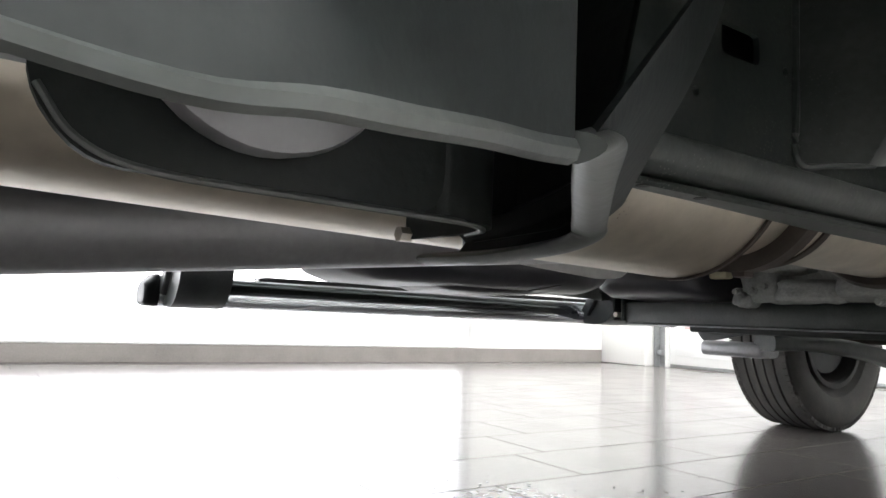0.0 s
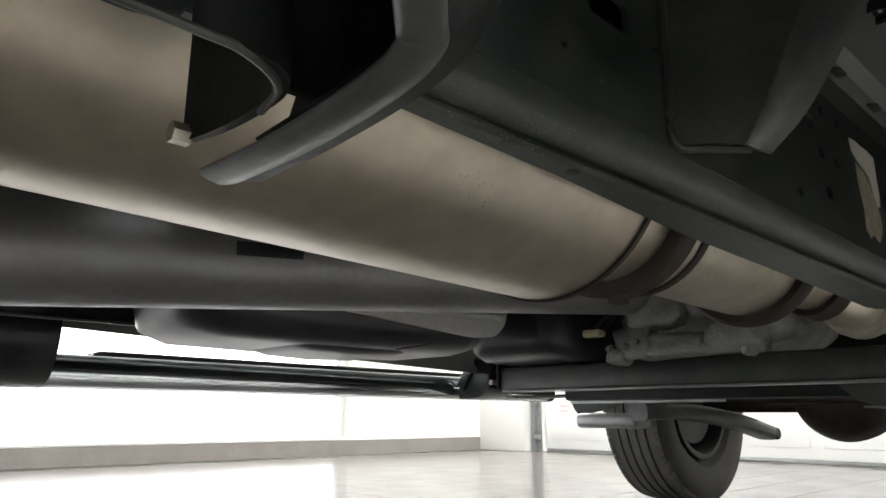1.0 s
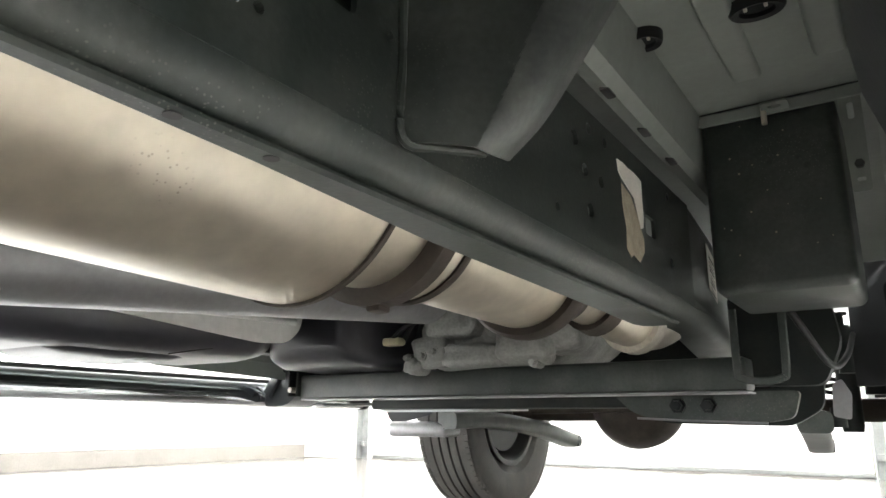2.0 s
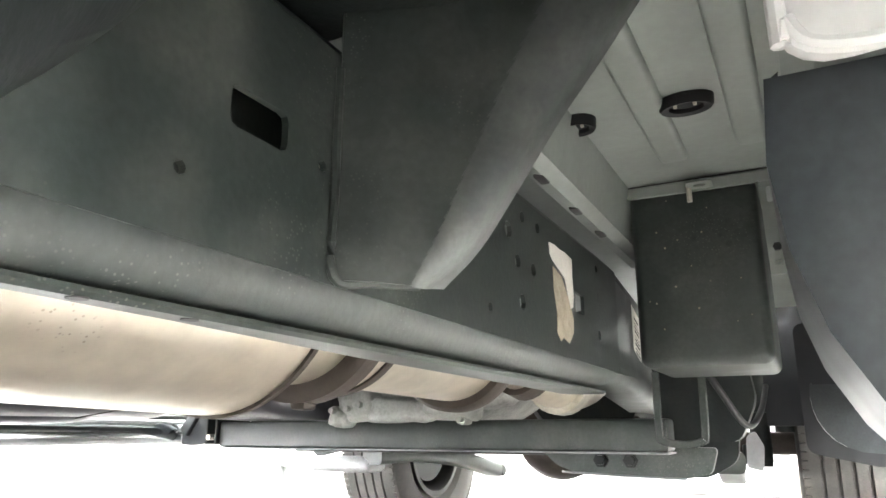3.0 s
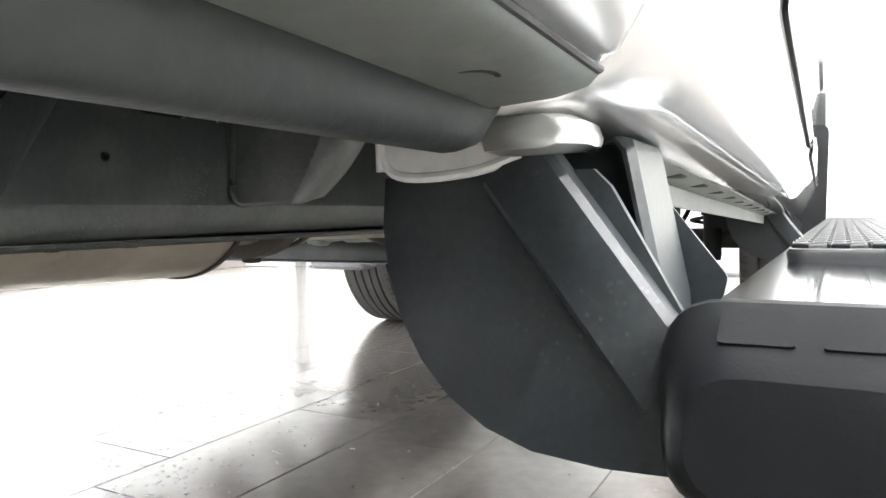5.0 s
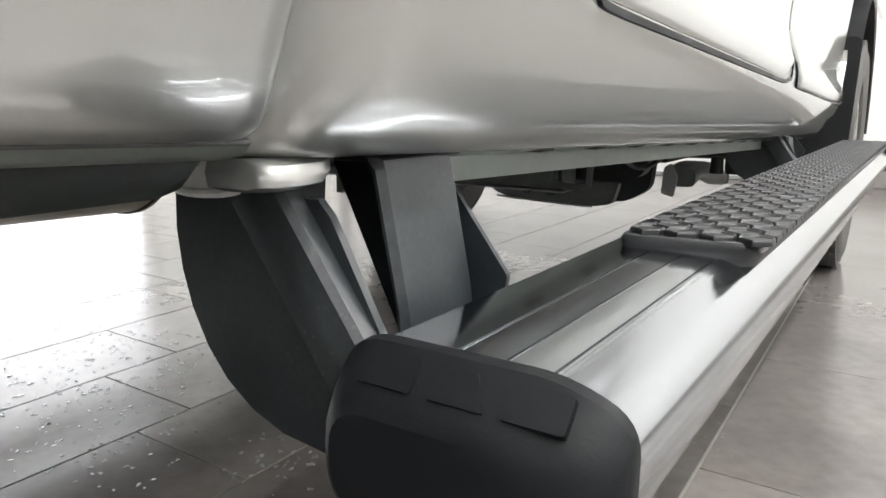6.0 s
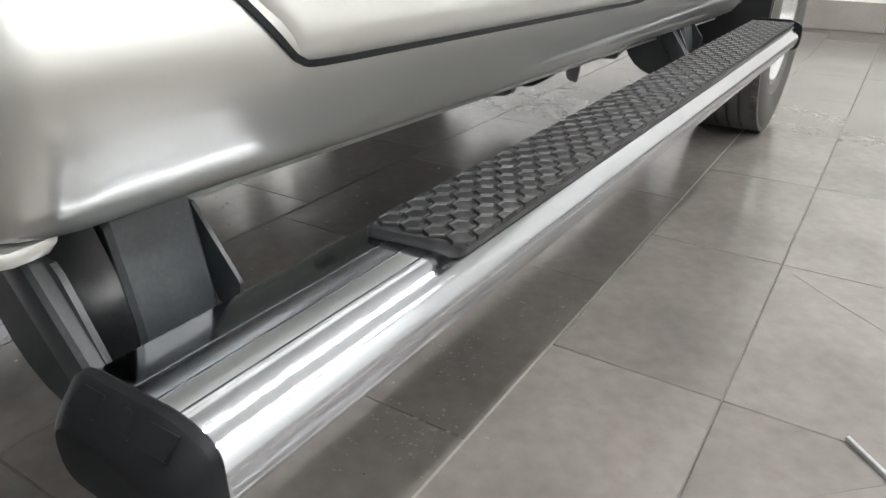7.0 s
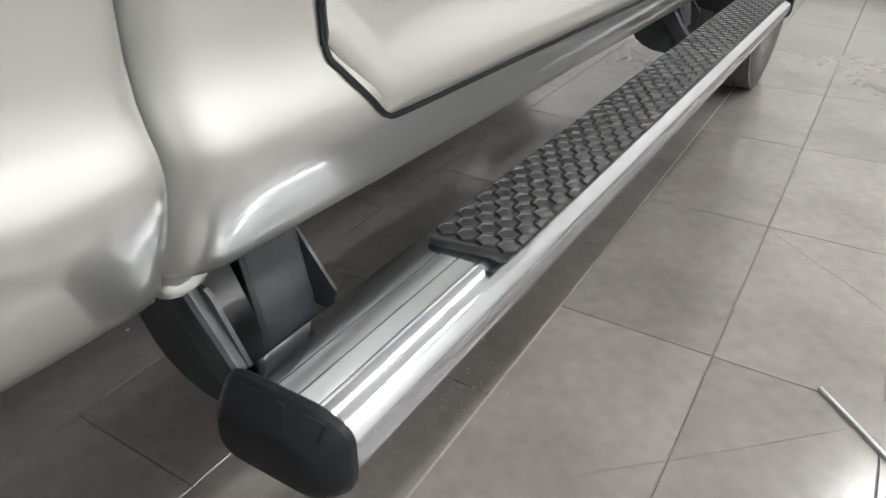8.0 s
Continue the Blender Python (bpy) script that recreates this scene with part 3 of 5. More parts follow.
part("outlet_pipe", sloped(lathe(bmesh.new(), [(0.46, 0.06), (0.46, 0.094), (0.535, 0.094), (0.565, 0.092), (0.60, 0.094), (0.61, 0.096), (0.64, 0.096), (0.645, 0.088), (0.93, 0.086), (0.93, 0.06)], (MX - 0.002, 0.03, MZ - 0.004), "y", 56)), STEEL, exhaust, "tan steel exhaust pipe")
part("clamp", sloped(lathe(bmesh.new(), [(0.556, 0.08), (0.556, 0.104), (0.561, 0.110), (0.582, 0.110), (0.587, 0.104), (0.587, 0.08)], (MX - 0.002, 0.03, MZ - 0.004), "y", 56)), BAND, exhaust, "dark rusty band clamp")
part("ring", sloped(lathe(bmesh.new(), [(0.618, 0.08), (0.618, 0.0985), (0.624, 0.1), (0.63, 0.0985), (0.63, 0.08)], (MX - 0.002, 0.03, MZ - 0.004), "y", 56)), BAND, exhaust)
bm = bmesh.new()
box(bm, MX - 0.008, MX + 0.010, 0.592, 0.612, MZ - 0.120, MZ - 0.106, 0.003)
part("clamp_bolt", sloped(bm), BAND, exhaust)
part("flange_ring", sloped(lathe(bmesh.new(), [(0.90, 0.06), (0.90, 0.096), (0.907, 0.101), (0.925, 0.101), (0.93, 0.095), (0.945, 0.08), (1.03, 0.062), (1.03, 0.05)], (MX - 0.002, 0.03, MZ - 0.004), "y", 56)), BAND, exhaust, "dark steel flange ring")
down = smooth_path([(MX + 0.005, 1.0, MZ), (MX + 0.02, 1.12, MZ - 0.01), (MX + 0.05, 1.22, MZ - 0.035), (MX + 0.06, 1.34, MZ - 0.03), (MX + 0.05, 1.55, MZ + 0.02), (MX, 1.9, MZ + 0.06)], 7)
part("down_pipe", sloped(sweep(bmesh.new(), down, ring2(0.048, 24))), STEEL, exhaust, "bent tan exhaust pipe")
for k in (8, 15):
    p, q = down[k], down[k + 1]
    part("pipe_joint", sloped(sweep(bmesh.new(), [p, p + (q - p).normalized() * 0.028], ring2(0.058, 24))), WASHER if k == 15 else BAND, exhaust)

# propeller shaft
def dz(y):
    return 0.545 + 0.092 * (y - 0.3)


shaft = part("driveshaft", sweep(bmesh.new(), [(0.0, y, dz(y)) for y in (-1.6, -0.5, 0.5, 1.36)], ring2(0.062, 40)), SHAFT, truck, "thick grey steel driveshaft tube")
part("yoke", sweep(bmesh.new(), [(0.0, y, dz(y)) for y in (1.36, 1.40, 1.46)], lambda t: ring2(0.062 - 0.02 * t, 24)), SHAFT, shaft)
bm = bmesh.new()
for y0, y1 in ((0.31, 0.40),):
    rings = []
    for a in range(9):
        ang = radians(-6 + a * 2.0)
        rings.append([Vector((0.0628 * math.cos(ang), y, dz(y) + 0.0628 * math.sin(ang))) for y in (y0, y1)])
    loft(bm, rings, cap=False, closed=False)
part("shaft_label", bm, PLATE, shaft, "dark rectangular label")

# fuel tank with heat shield and strap
def blob_box(x0, x1, y0, y1, z0, z1, r):
    rings = []
    for y, g in ((y0, 0.6), (y0 + 0.02, 0.2), (y0 + 0.07, 0.0), ((y0 + y1) / 2, -0.05), (y1 - 0.08, 0.0), (y1 - 0.025, 0.2), (y1, 0.6)):
        s = g * 0.09
        prof = rounded([(x0 + s, z0 + s * 0.7), (x1 - s, z0 + s * 0.7), (x1 - s, z1 - s), (x0 + s, z1 - s)], r, 6)
        rings.append([Vector((a, y, b)) for a, b in prof])
    return loft(bmesh.new(), rings)


tank = part("fuel_tank", blob_box(-0.52, -0.2, 0.38, 1.05, 0.482, 0.76, 0.07), TANKMAT, truck, "black moulded plastic fuel tank", 60)
part("tank_ridge", blob_box(-0.46, -0.24, 0.56, 0.90, 0.472, 0.56, 0.05), TANKMAT, tank)
bm = slab(rounded([(0.50, 0.545), (0.52, 0.60), (1.04, 0.63), (1.060, 0.60), (1.058, 0.555), (1.030, 0.520), (0.96, 0.514), (0.78, 0.526)], 0.02), lambda u, v, d: (-0.186 + d + 0.25 * min(0, v - 0.545), u, v), 0.005)
part("heat_shield", bm, SHIELD, tank, "pale grey pressed heat shield")
part("shield_rib", sweep(bmesh.new(), [(-0.182, 0.80, 0.556), (-0.182, 0.93, 0.560), (-0.182, 1.04, 0.562)], ring2(0.007, 10)), SHIELD, tank)
part("stray_wire", sweep(bmesh.new(), smooth_path([(-0.20, 0.86, 0.495), (-0.196, 0.82, 0.488), (-0.20, 0.77, 0.478)], 5), ring2(0.0012, 6)), INK, tank, "thin loose black wire")

# gearbox and transfer case seen over the crossmember
gear = part("transmission", blob_box(-0.42, -0.13, 1.16, 1.55, 0.487, 0.68, 0.03), TANKMAT, truck, "dark skid box beside the transmission", 50)
bm = bmesh.new()
body_rings = []
for y, x0, x1, z0, z1 in ((1.28, -0.04, 0.22, 0.50, 0.66), (1.33, -0.07, 0.27, 0.475, 0.70), (1.45, -0.07, 0.31, 0.468, 0.74), (1.60, -0.08, 0.30, 0.47, 0.74), (1.8, -0.10, 0.22, 0.50, 0.74), (2.3, -0.14, 0.16, 0.54, 0.76)):
    body_rings.append([Vector((a, y, b)) for a, b in rounded([(x0, z0 + 0.03), (x0 + 0.05, z0), (x1 - 0.08, z0 + 0.01), (x1, z0 + 0.06), (x1, z1), (x0, z1)], 0.03, 3)])
loft(bm, body_rings)
case = part("gear_case", bm, CAST, truck, "rough cast aluminium transfer case", 35)
rng = random.Random(3)
def lump(x, y, z, rx, ry, rz_, seed):
    """A rough cast boss."""
    bm = bmesh.new()
    bmesh.ops.create_icosphere(bm, subdivisions=3, radius=1)
    for v in bm.verts:
        q = v.co.copy()
        sq = Vector([math.copysign(abs(c) ** 0.6, c) for c in q])
        f = 1 + 0.22 * noise.noise(q * 1.7 + Vector((seed, 0, 0))) + 0.08 * noise.noise(q * 5 + Vector((0, seed, 0)))
        v.co = Vector((x + sq.x * rx * f, y + sq.y * ry * f, z + sq.z * rz_ * f))
    return bm


for k, (x, y, z, rx, ry, rz_) in enumerate(((0.0, 1.285, 0.515, 0.05, 0.04, 0.035), (0.10, 1.27, 0.50, 0.075, 0.04, 0.024), (0.21, 1.28, 0.52, 0.055, 0.05, 0.04), (0.05, 1.29, 0.58, 0.07, 0.05, 0.05), (0.17, 1.3, 0.60, 0.06, 0.05, 0.05), (0.27, 1.34, 0.56, 0.045, 0.06, 0.06), (-0.045, 1.275, 0.485, 0.022, 0.03, 0.018))):
    part("casting", lump(x, y, z, rx, ry, rz_, k * 3.1), CAST, case, "rough cast boss", 80)
for k in range(9):
    x, z = -0.05 + 0.036 * k + rng.uniform(-0.008, 0.008), 0.488 + rng.uniform(-0.008, 0.03)
    part("case_bolt", lathe(bmesh.new(), [(-0.014, 0.001), (-0.014, 0.006), (-0.004, 0.007), (-0.004, 0.010), (0.03, 0.010), (0.03, 0.001)], (x, 1.245 + rng.uniform(0, 0.02), z), "y", 8), CAST, case)
part("plug_connector", boxed(-0.145, -0.085, 1.255, 1.285, 0.532, 0.549, 0.006), CONNECTOR, truck, "small cream plastic plug connector")
bm = bmesh.new()
for k in range(5):
    pth = smooth_path([(-0.12 + 0.02 * k, 1.27 + 0.02 * k, 0.54), (-0.06 + 0.03 * k, 1.25, 0.57 + 0.012 * k), (0.02 + 0.03 * k, 1.27, 0.60), (0.1, 1.3, 0.64 + 0.01 * k)], 5)
    sweep(bm, pth, ring2(0.0055, 8))
part("wiring", bm, PLASTIC, truck, "black wiring loom")

# crossmember with end plates and a U strap
xm = part("crossmember", boxed(-0.448, 0.60, 1.33, 1.40, 0.424, 0.482, 0.006), FRAME, truck, "black box-section crossmember")
# light grey flange paints the thin highlight along the lower edge
part("bottom_flange", boxed(-0.44, 0.60, 1.3265, 1.4035, 0.4205, 0.4238, 0.001), SHAFT, xm, "lower flange of the crossmember, highlight painted in light grey")
for x in (-0.485, -0.455):
    part("end_plate", boxed(x, x + 0.007, 1.322, 1.41, 0.43, 0.52, 0.002), FRAME_DARK, xm)
part("end_bolt", lathe(bmesh.new(), [(-0.006, 0.001), (-0.006, 0.007), (0.05, 0.007), (0.05, 0.001)], (-0.472, 1.325, 0.446), "y", 8), WASHER, xm)
u = smooth_path([(0.590, 1.31, 0.56), (0.590, 1.31, 0.46), (0.596, 1.31, 0.443), (0.63, 1.31, 0.438), (0.658, 1.31, 0.443), (0.665, 1.31, 0.46), (0.667, 1.31, 0.58)], 4)
part("u_strap", sweep(bmesh.new(), u, rounded([(-0.0065, -0.0025), (0.0065, -0.0025), (0.0065, 0.0025), (-0.0065, 0.0025)], 0.002, 1), up=(0, 1, 0.001)), FRAME, truck, "bent steel U strap under the rail")
part("engine_mount", slab(rounded([(0.56, 0.44), (0.70, 0.44), (0.735, 0.52), (0.72, 0.62), (0.54, 0.62)], 0.02), lambda a, b, d: (a, 1.52 + d, b), 0.05), FRAME_DARK, truck, "black steel engine mount bracket")
bell = part("bell_housing", lathe(bmesh.new(), [(-0.05, 0.03), (-0.05, 0.16), (0.0, 0.185), (0.06, 0.20), (0.10, 0.20), (0.10, 0.03)], (0.30, 1.92, 0.60), "y", 36), FRAME_DARK, truck, "dark engine bell housing", 35)
for k in range(9):
    a = 2 * math.pi * k / 9
    part("housing_bolt", lathe(bmesh.new(), [(-0.012, 0.001), (-0.012, 0.008), (0.01, 0.008), (0.01, 0.001)], (0.30 + 0.17 * math.cos(a), 1.88, 0.60 + 0.17 * math.sin(a)), "y", 6), BAND, bell)
part("drop_bracket", slab(rounded([(0.28, 0.43), (0.36, 0.37), (0.62, 0.365), (0.68, 0.40), (0.70, 0.60), (0.62, 0.62), (0.6, 0.45), (0.3, 0.46)], 0.02), lambda a, b, d: (a, 1.66 + d, b), 0.03), FRAME_DARK, truck, "black steel drop bracket")
lower = part("lower_plate", slab(rounded([(0.30, 0.430), (0.34, 0.392), (0.38, 0.378), (0.60, 0.372), (0.645, 0.380), (0.66, 0.430)], 0.012), lambda a, b, d: (a, 1.50 + d, b), 0.022), FRAME, truck, "black bolted plate below the crossmember")
part("plate_edge", sweep(bmesh.new(), [(0.352, 1.497, 0.3795), (0.46, 1.497, 0.3745), (0.60, 1.497, 0.3705)], ring2(0.0022, 8)), SHAFT, lower, "thin bright lower edge")
for x in (0.435, 0.495):
    part("plate_bolt", lathe(bmesh.new(), [(-0.014, 0.001), (-0.014, 0.010), (-0.005, 0.011), (-0.005, 0.016), (0.004, 0.016), (0.004, 0.001)], (x, 1.50, 0.404), "y", 6), FRAME_DARK, lower)
part("brake_hose", sweep(bmesh.new(), smooth_path([(0.655, 1.30, 0.60), (0.690, 1.33, 0.53), (0.720, 1.45, 0.47), (0.735, 1.62, 0.50), (0.74, 1.80, 0.56)], 6), ring2(0.006, 10)), PLASTIC, truck, "thin black rubber hose")
part("link_bracket", slab(rounded([(0.690, 0.385), (0.722, 0.378), (0.728, 0.430), (0.712, 0.462), (0.694, 0.450)], 0.006, 2), lambda a, b, d: (a, 1.72 + d, b), 0.006), SHAFT, truck, "grey steel link bracket")
part("cross_beam", boxed(-0.52, 0.5, 1.70, 1.78, 0.405, 0.45, 0.008), FRAME_DARK, truck, "black rear engine crossmember")
# stamped plates and brackets under the gearbox
bm = slab(rounded([(-0.78, 2.06), (-0.30, 2.04), (-0.22, 2.16), (-0.34, 2.26), (-0.70, 2.30)], 0.03), lambda a, b, d: (a, b, 0.402 + d + 0.03 * (b - 2.0)), 0.012)
part("skid_plate", bm, GALV, truck, "grey stamped steel skid plate")
bm = slab(rounded([(-0.98, 1.98), (-0.44, 1.9), (-0.4, 1.98), (-0.9, 2.1)], 0.02), lambda a, b, d: (a, b, 0.425 + d), 0.008)
part("stamped_bracket", bm, FRAME, truck, "thin dark stamped bracket")
part("air_deflector", boxed(-0.88, -0.61, 2.24, 2.36, 0.316, 0.372, 0.02, 4), SHAFT, truck, "pale plastic air deflector block")
for s in (1, -1):
    arm2 = smooth_path([(s * 0.60, 2.24, 0.375), (s * 0.565, 2.5, 0.378), (s * 0.535, 2.85, 0.345), (s * 0.515, 3.14, 0.292)], 6)
    ca = part("control_arm", sweep(bmesh.new(), arm2, rounded([(-0.045, -0.03), (0.045, -0.03), (0.045, 0.03), (-0.045, 0.03)], 0.02, 3)), FRAME, truck, "long black lower control arm", 60)
    part("arm_bush", lathe(bmesh.new(), [(-0.045, 0.004), (-0.045, 0.022), (-0.04, 0.026), (0.04, 0.026), (0.045, 0.022), (0.045, 0.004)], (s * 0.515, 3.16, 0.29), "x", 24), FRAME_DARK, ca)
# front axle
axle = part("front_axle", sweep(bmesh.new(), [(-0.76, 3.05, 0.42), (0.76, 3.05, 0.42)], ring2(0.042, 24)), BAND, truck, "brown-black solid front axle tube")
part("differential", lathe(bmesh.new(), [(-0.17, 0.03), (-0.16, 0.11), (-0.10, 0.17), (-0.02, 0.20), (0.05, 0.195), (0.11, 0.15), (0.14, 0.09), (0.15, 0.03)], (-0.15, 3.03, 0.465), "y", 40), BAND, axle, "round dark differential housing")
rear = part("rear_axle", sweep(bmesh.new(), [(-0.70, -0.80, 0.414), (0.70, -0.80, 0.414)], ring2(0.045, 24)), BAND, truck, "brown-black rear axle tube")
part("track_bar", sweep(bmesh.new(), smooth_path([(-0.56, 2.86, 0.425), (-0.2, 2.86, 0.43), (0.0, 2.86, 0.425), (0.3, 2.9, 0.40)], 5), ring2(0.02, 14)), BAND, axle, "brown track bar")
for s in (1, -1):
    sh = part("shock_absorber", lathe(bmesh.new(), [(0, 0.008), (0, 0.03), (0.02, 0.034), (0.22, 0.034), (0.225, 0.012), (0.40, 0.012)], (s * 0.655, 2.78, 0.345), "z", 24), FRAME_DARK, truck, "black front shock absorber")
    spring = [(s * 0.60 + 0.062 * math.cos(a * 0.5), 3.02 + 0.062 * math.sin(a * 0.5), 0.47 + a * 0.004) for a in range(76)]
    part("coil_spring", sweep(bmesh.new(), spring, ring2(0.008, 8)), FRAME_DARK, sh)
bm = bmesh.new()
for k, (x, y, z, r, h) in enumerate(((0.60, 2.3, 0.50, 0.022, 0.12), (0.57, 2.42, 0.44, 0.03, 0.09), (0.68, 2.5, 0.52, 0.026, 0.14), (0.74, 2.62, 0.46, 0.03, 0.12), (0.63, 2.6, 0.36, 0.024, 0.06))):
    lathe(bm, [(0, 0.004), (0, r), (h, r * 0.9), (h, 0.004)], (x, y, z), "z", 16)
box(bm, 0.50, 0.80, 2.52, 2.6, 0.55, 0.60, 0.008)
box(bm, 0.52, 0.57, 2.2, 2.7, 0.42, 0.5, 0.012)
part("steering_linkage", bm, FRAME_DARK, truck, "cluster of black steering and suspension parts")


# wheels: ribbed tyres on dished rims
def wheel(s, bright, out=0.90, along=2.98):
    cx, cy, cz, r = s * out, along, 0.414, 0.414
    prof = [(-0.105, 0.25), (-0.125, 0.27), (-0.136, 0.32), (-0.134, 0.365), (-0.122, 0.396), (-0.108, 0.408)]
    x = -0.104
    for k in range(5):
        w = 0.0335
        prof += [(x, r - 0.0015 if k in (0, 4) else r), (x + w, r - 0.0015 if k in (0, 4) else r), (x + w + 0.0012, r - 0.011), (x + w + 0.0075, r - 0.011)]
        x += w + 0.0092
    prof = prof[:-2] + [(0.108, 0.408), (0.122, 0.396), (0.134, 0.365), (0.136, 0.32), (0.125, 0.27), (0.105, 0.25), (0.09, 0.225), (-0.09, 0.225)]
    bm = bmesh.new()
    n, rings = 96, []
    for a, rr in prof:
        rings.append([Vector((cx + s * a, cy + rr * math.cos(2 * math.pi * k / n), cz + rr * math.sin(2 * math.pi * k / n))) for k in range(n)])
    loft(bm, rings + [rings[0]], cap=False)
    bmesh.ops.remove_doubles(bm, verts=bm.verts[:], dist=1e-5)
    wh = part("wheel", lathe(bmesh.new(), [(-0.11 * s, 0.04), (-0.11 * s, 0.05), (-0.03 * s, 0.075), (0.03 * s, 0.09), (0.06 * s, 0.09), (0.07 * s, 0.04)], (cx, cy, cz), "x", 32), BAND, truck, "dark wheel hub")
    part("tyre", bm, RUBBER, wh, "ribbed black road tyre", 30)
    bm = bmesh.new()
    for k in range(96):
        a = 2 * math.pi * k / 96
        for xa in (-0.113, 0.113):
            m = Matrix.Translation((cx + s * xa, cy, cz)) @ Matrix.Rotation(a, 4, "X") @ Matrix.Translation((0, 0, r - 0.006))
            box(bm, -0.0095, 0.0095, -0.0115, 0.0115, -0.012, 0.0050, 0, turn=m)
    tagged(part("tyre_shoulder", bm, RUBBER, wh), kind="stuff")
    rim_prof = [(-0.11, 0.218), (-0.115, 0.232), (-0.108, 0.232), (-0.1, 0.215), (-0.05, 0.205), (0.03, 0.205), (0.085, 0.212), (0.108, 0.236), (0.115, 0.236), (0.113, 0.222), (0.09, 0.198), (0.05, 0.19), (0.03, 0.17), (0.028, 0.085), (0.02, 0.085), (0.02, 0.17), (0.03, 0.196), (-0.05, 0.198), (-0.1, 0.208)]
    part("rim", lathe(bmesh.new(), [(s * a, rr) for a, rr in rim_prof], (cx, cy, cz), "x", 64, True), RIM_BRIGHT if bright else RIM, wh, "bright metal rim")
    part("rim_ring", lathe(bmesh.new(), [(-0.1165 * s, 0.214), (-0.1175 * s, 0.224), (-0.1165 * s, 0.234), (-0.1145 * s, 0.234), (-0.1145 * s, 0.214)], (cx, cy, cz), "x", 64, True), GALV if bright else RIM, wh, "worn rim edge")
    for k in range(8):
        a = 2 * math.pi * k / 8
        part("lug_nut", lathe(bmesh.new(), [(0.02 * s, 0.002), (0.02 * s, 0.012), (0.055 * s, 0.011), (0.06 * s, 0.002)], (cx, cy + 0.083 * math.cos(a), cz + 0.083 * math.sin(a)), "x", 6), RIM, wh)
    for k in range(8):
        a = 2 * math.pi * (k + 0.5) / 8
        part("vent_hole", lathe(bmesh.new(), [(-0.03 * s + 0.0, 0.001), (-0.03 * s, 0.021), (0.0305 * s, 0.021), (0.0305 * s, 0.001)], (cx, cy + 0.137 * math.cos(a), cz + 0.137 * math.sin(a)), "x", 14), INK, wh)
    part("brake_disc", lathe(bmesh.new(), [(-0.075 * s, 0.05), (-0.075 * s, 0.17), (-0.045 * s, 0.17), (-0.045 * s, 0.05)], (cx, cy, cz), "x", 40), FRAME_DARK, wh)
    return wh


wheel(1, True)
wheel(-1, False, 0.845)
wheel(1, True, 0.815, -0.80)
wheel(-1, False, 0.815, -0.80)

# cab: side skin with a door, rear corner, floor pan
SIDE = [(0.571, 0.940), (0.5725, 0.953), (0.577, 0.966), (0.587, 0.977), (0.603, 0.986), (0.625, 0.994), (0.645, 1.003), (0.662, 1.009), (0.676, 1.0125), (0.69, 1.0135), (0.702, 1.012), (0.716, 1.0075), (0.732, 1.002), (0.75, 0.998), (0.775, 0.997), (0.81, 0.999), (0.86, 1.003), (0.95, 1.01), (1.05, 1.014), (1.15, 1.012), (1.28, 1.0)]


def side_x(z):
    return float(np.interp(z, [a for a, _ in SIDE], [b for _, b in SIDE]))


CAB_Y0, CAB_Y1 = 0.203, 2.40


def cab_shell(s):
    rings = []
    R = 0.062
    corner = [(CAB_Y0 + R * (1 - math.cos(a)), R * (1 - math.sin(a))) for a in (radians(d) for d in (4, 14, 24, 34, 44, 54, 64, 74, 84))]
    for y, pull in (*corner, *((CAB_Y0 + 0.075 + 0.095 * k, 0.0) for k in range(21)), (2.2, 0.0), (2.30, 0.0), (2.36, 0.0), (CAB_Y1, 0.004)):
        ring = []
        for z, x in SIDE:
            front = 0.0
            zz = z
            if y > 2.25:
                zz = max(z, 0.571 + (y - 2.25) * 0.9 + (0.12 if y > 2.35 else 0))
            ring.append(Vector((s * (x - pull), y, zz + rz(y))))
        inner = [Vector((s * (p.x * s - 0.012), p.y, p.z + 0.002)) for p in ring[::-1]]
        rings.append(ring + inner)
    return loft(bmesh.new(), rings)


def door_gap(s, y0, y1, corner):
    """A dark shut line round the lower edge of a door."""
    pts = [(y0, 1.26), (y0, 0.80), (y0, 0.745), (y0 + 0.012, 0.725), (y0 + 0.05, 0.684), (y0 + 0.066, 0.672), (y0 + 0.09, 0.6675), (y0 + 0.2, 0.667)]
    pts += [(y0 + 0.2 + (y1 - y0 - 0.3) * k / 6, 0.667) for k in range(1, 7)]
    pts += [(y1 - 0.03, 0.672), (y1, 0.70), (y1, 0.9), (y1, 1.26)]
    pts = [(y, z + rz(y)) for y, z in pts]
    dense = smooth_path([(0, y, z) for y, z in pts], 5)
    return [Vector((s * (side_x(p.z - rz(p.y)) + 0.0006), p.y, p.z)) for p in dense]


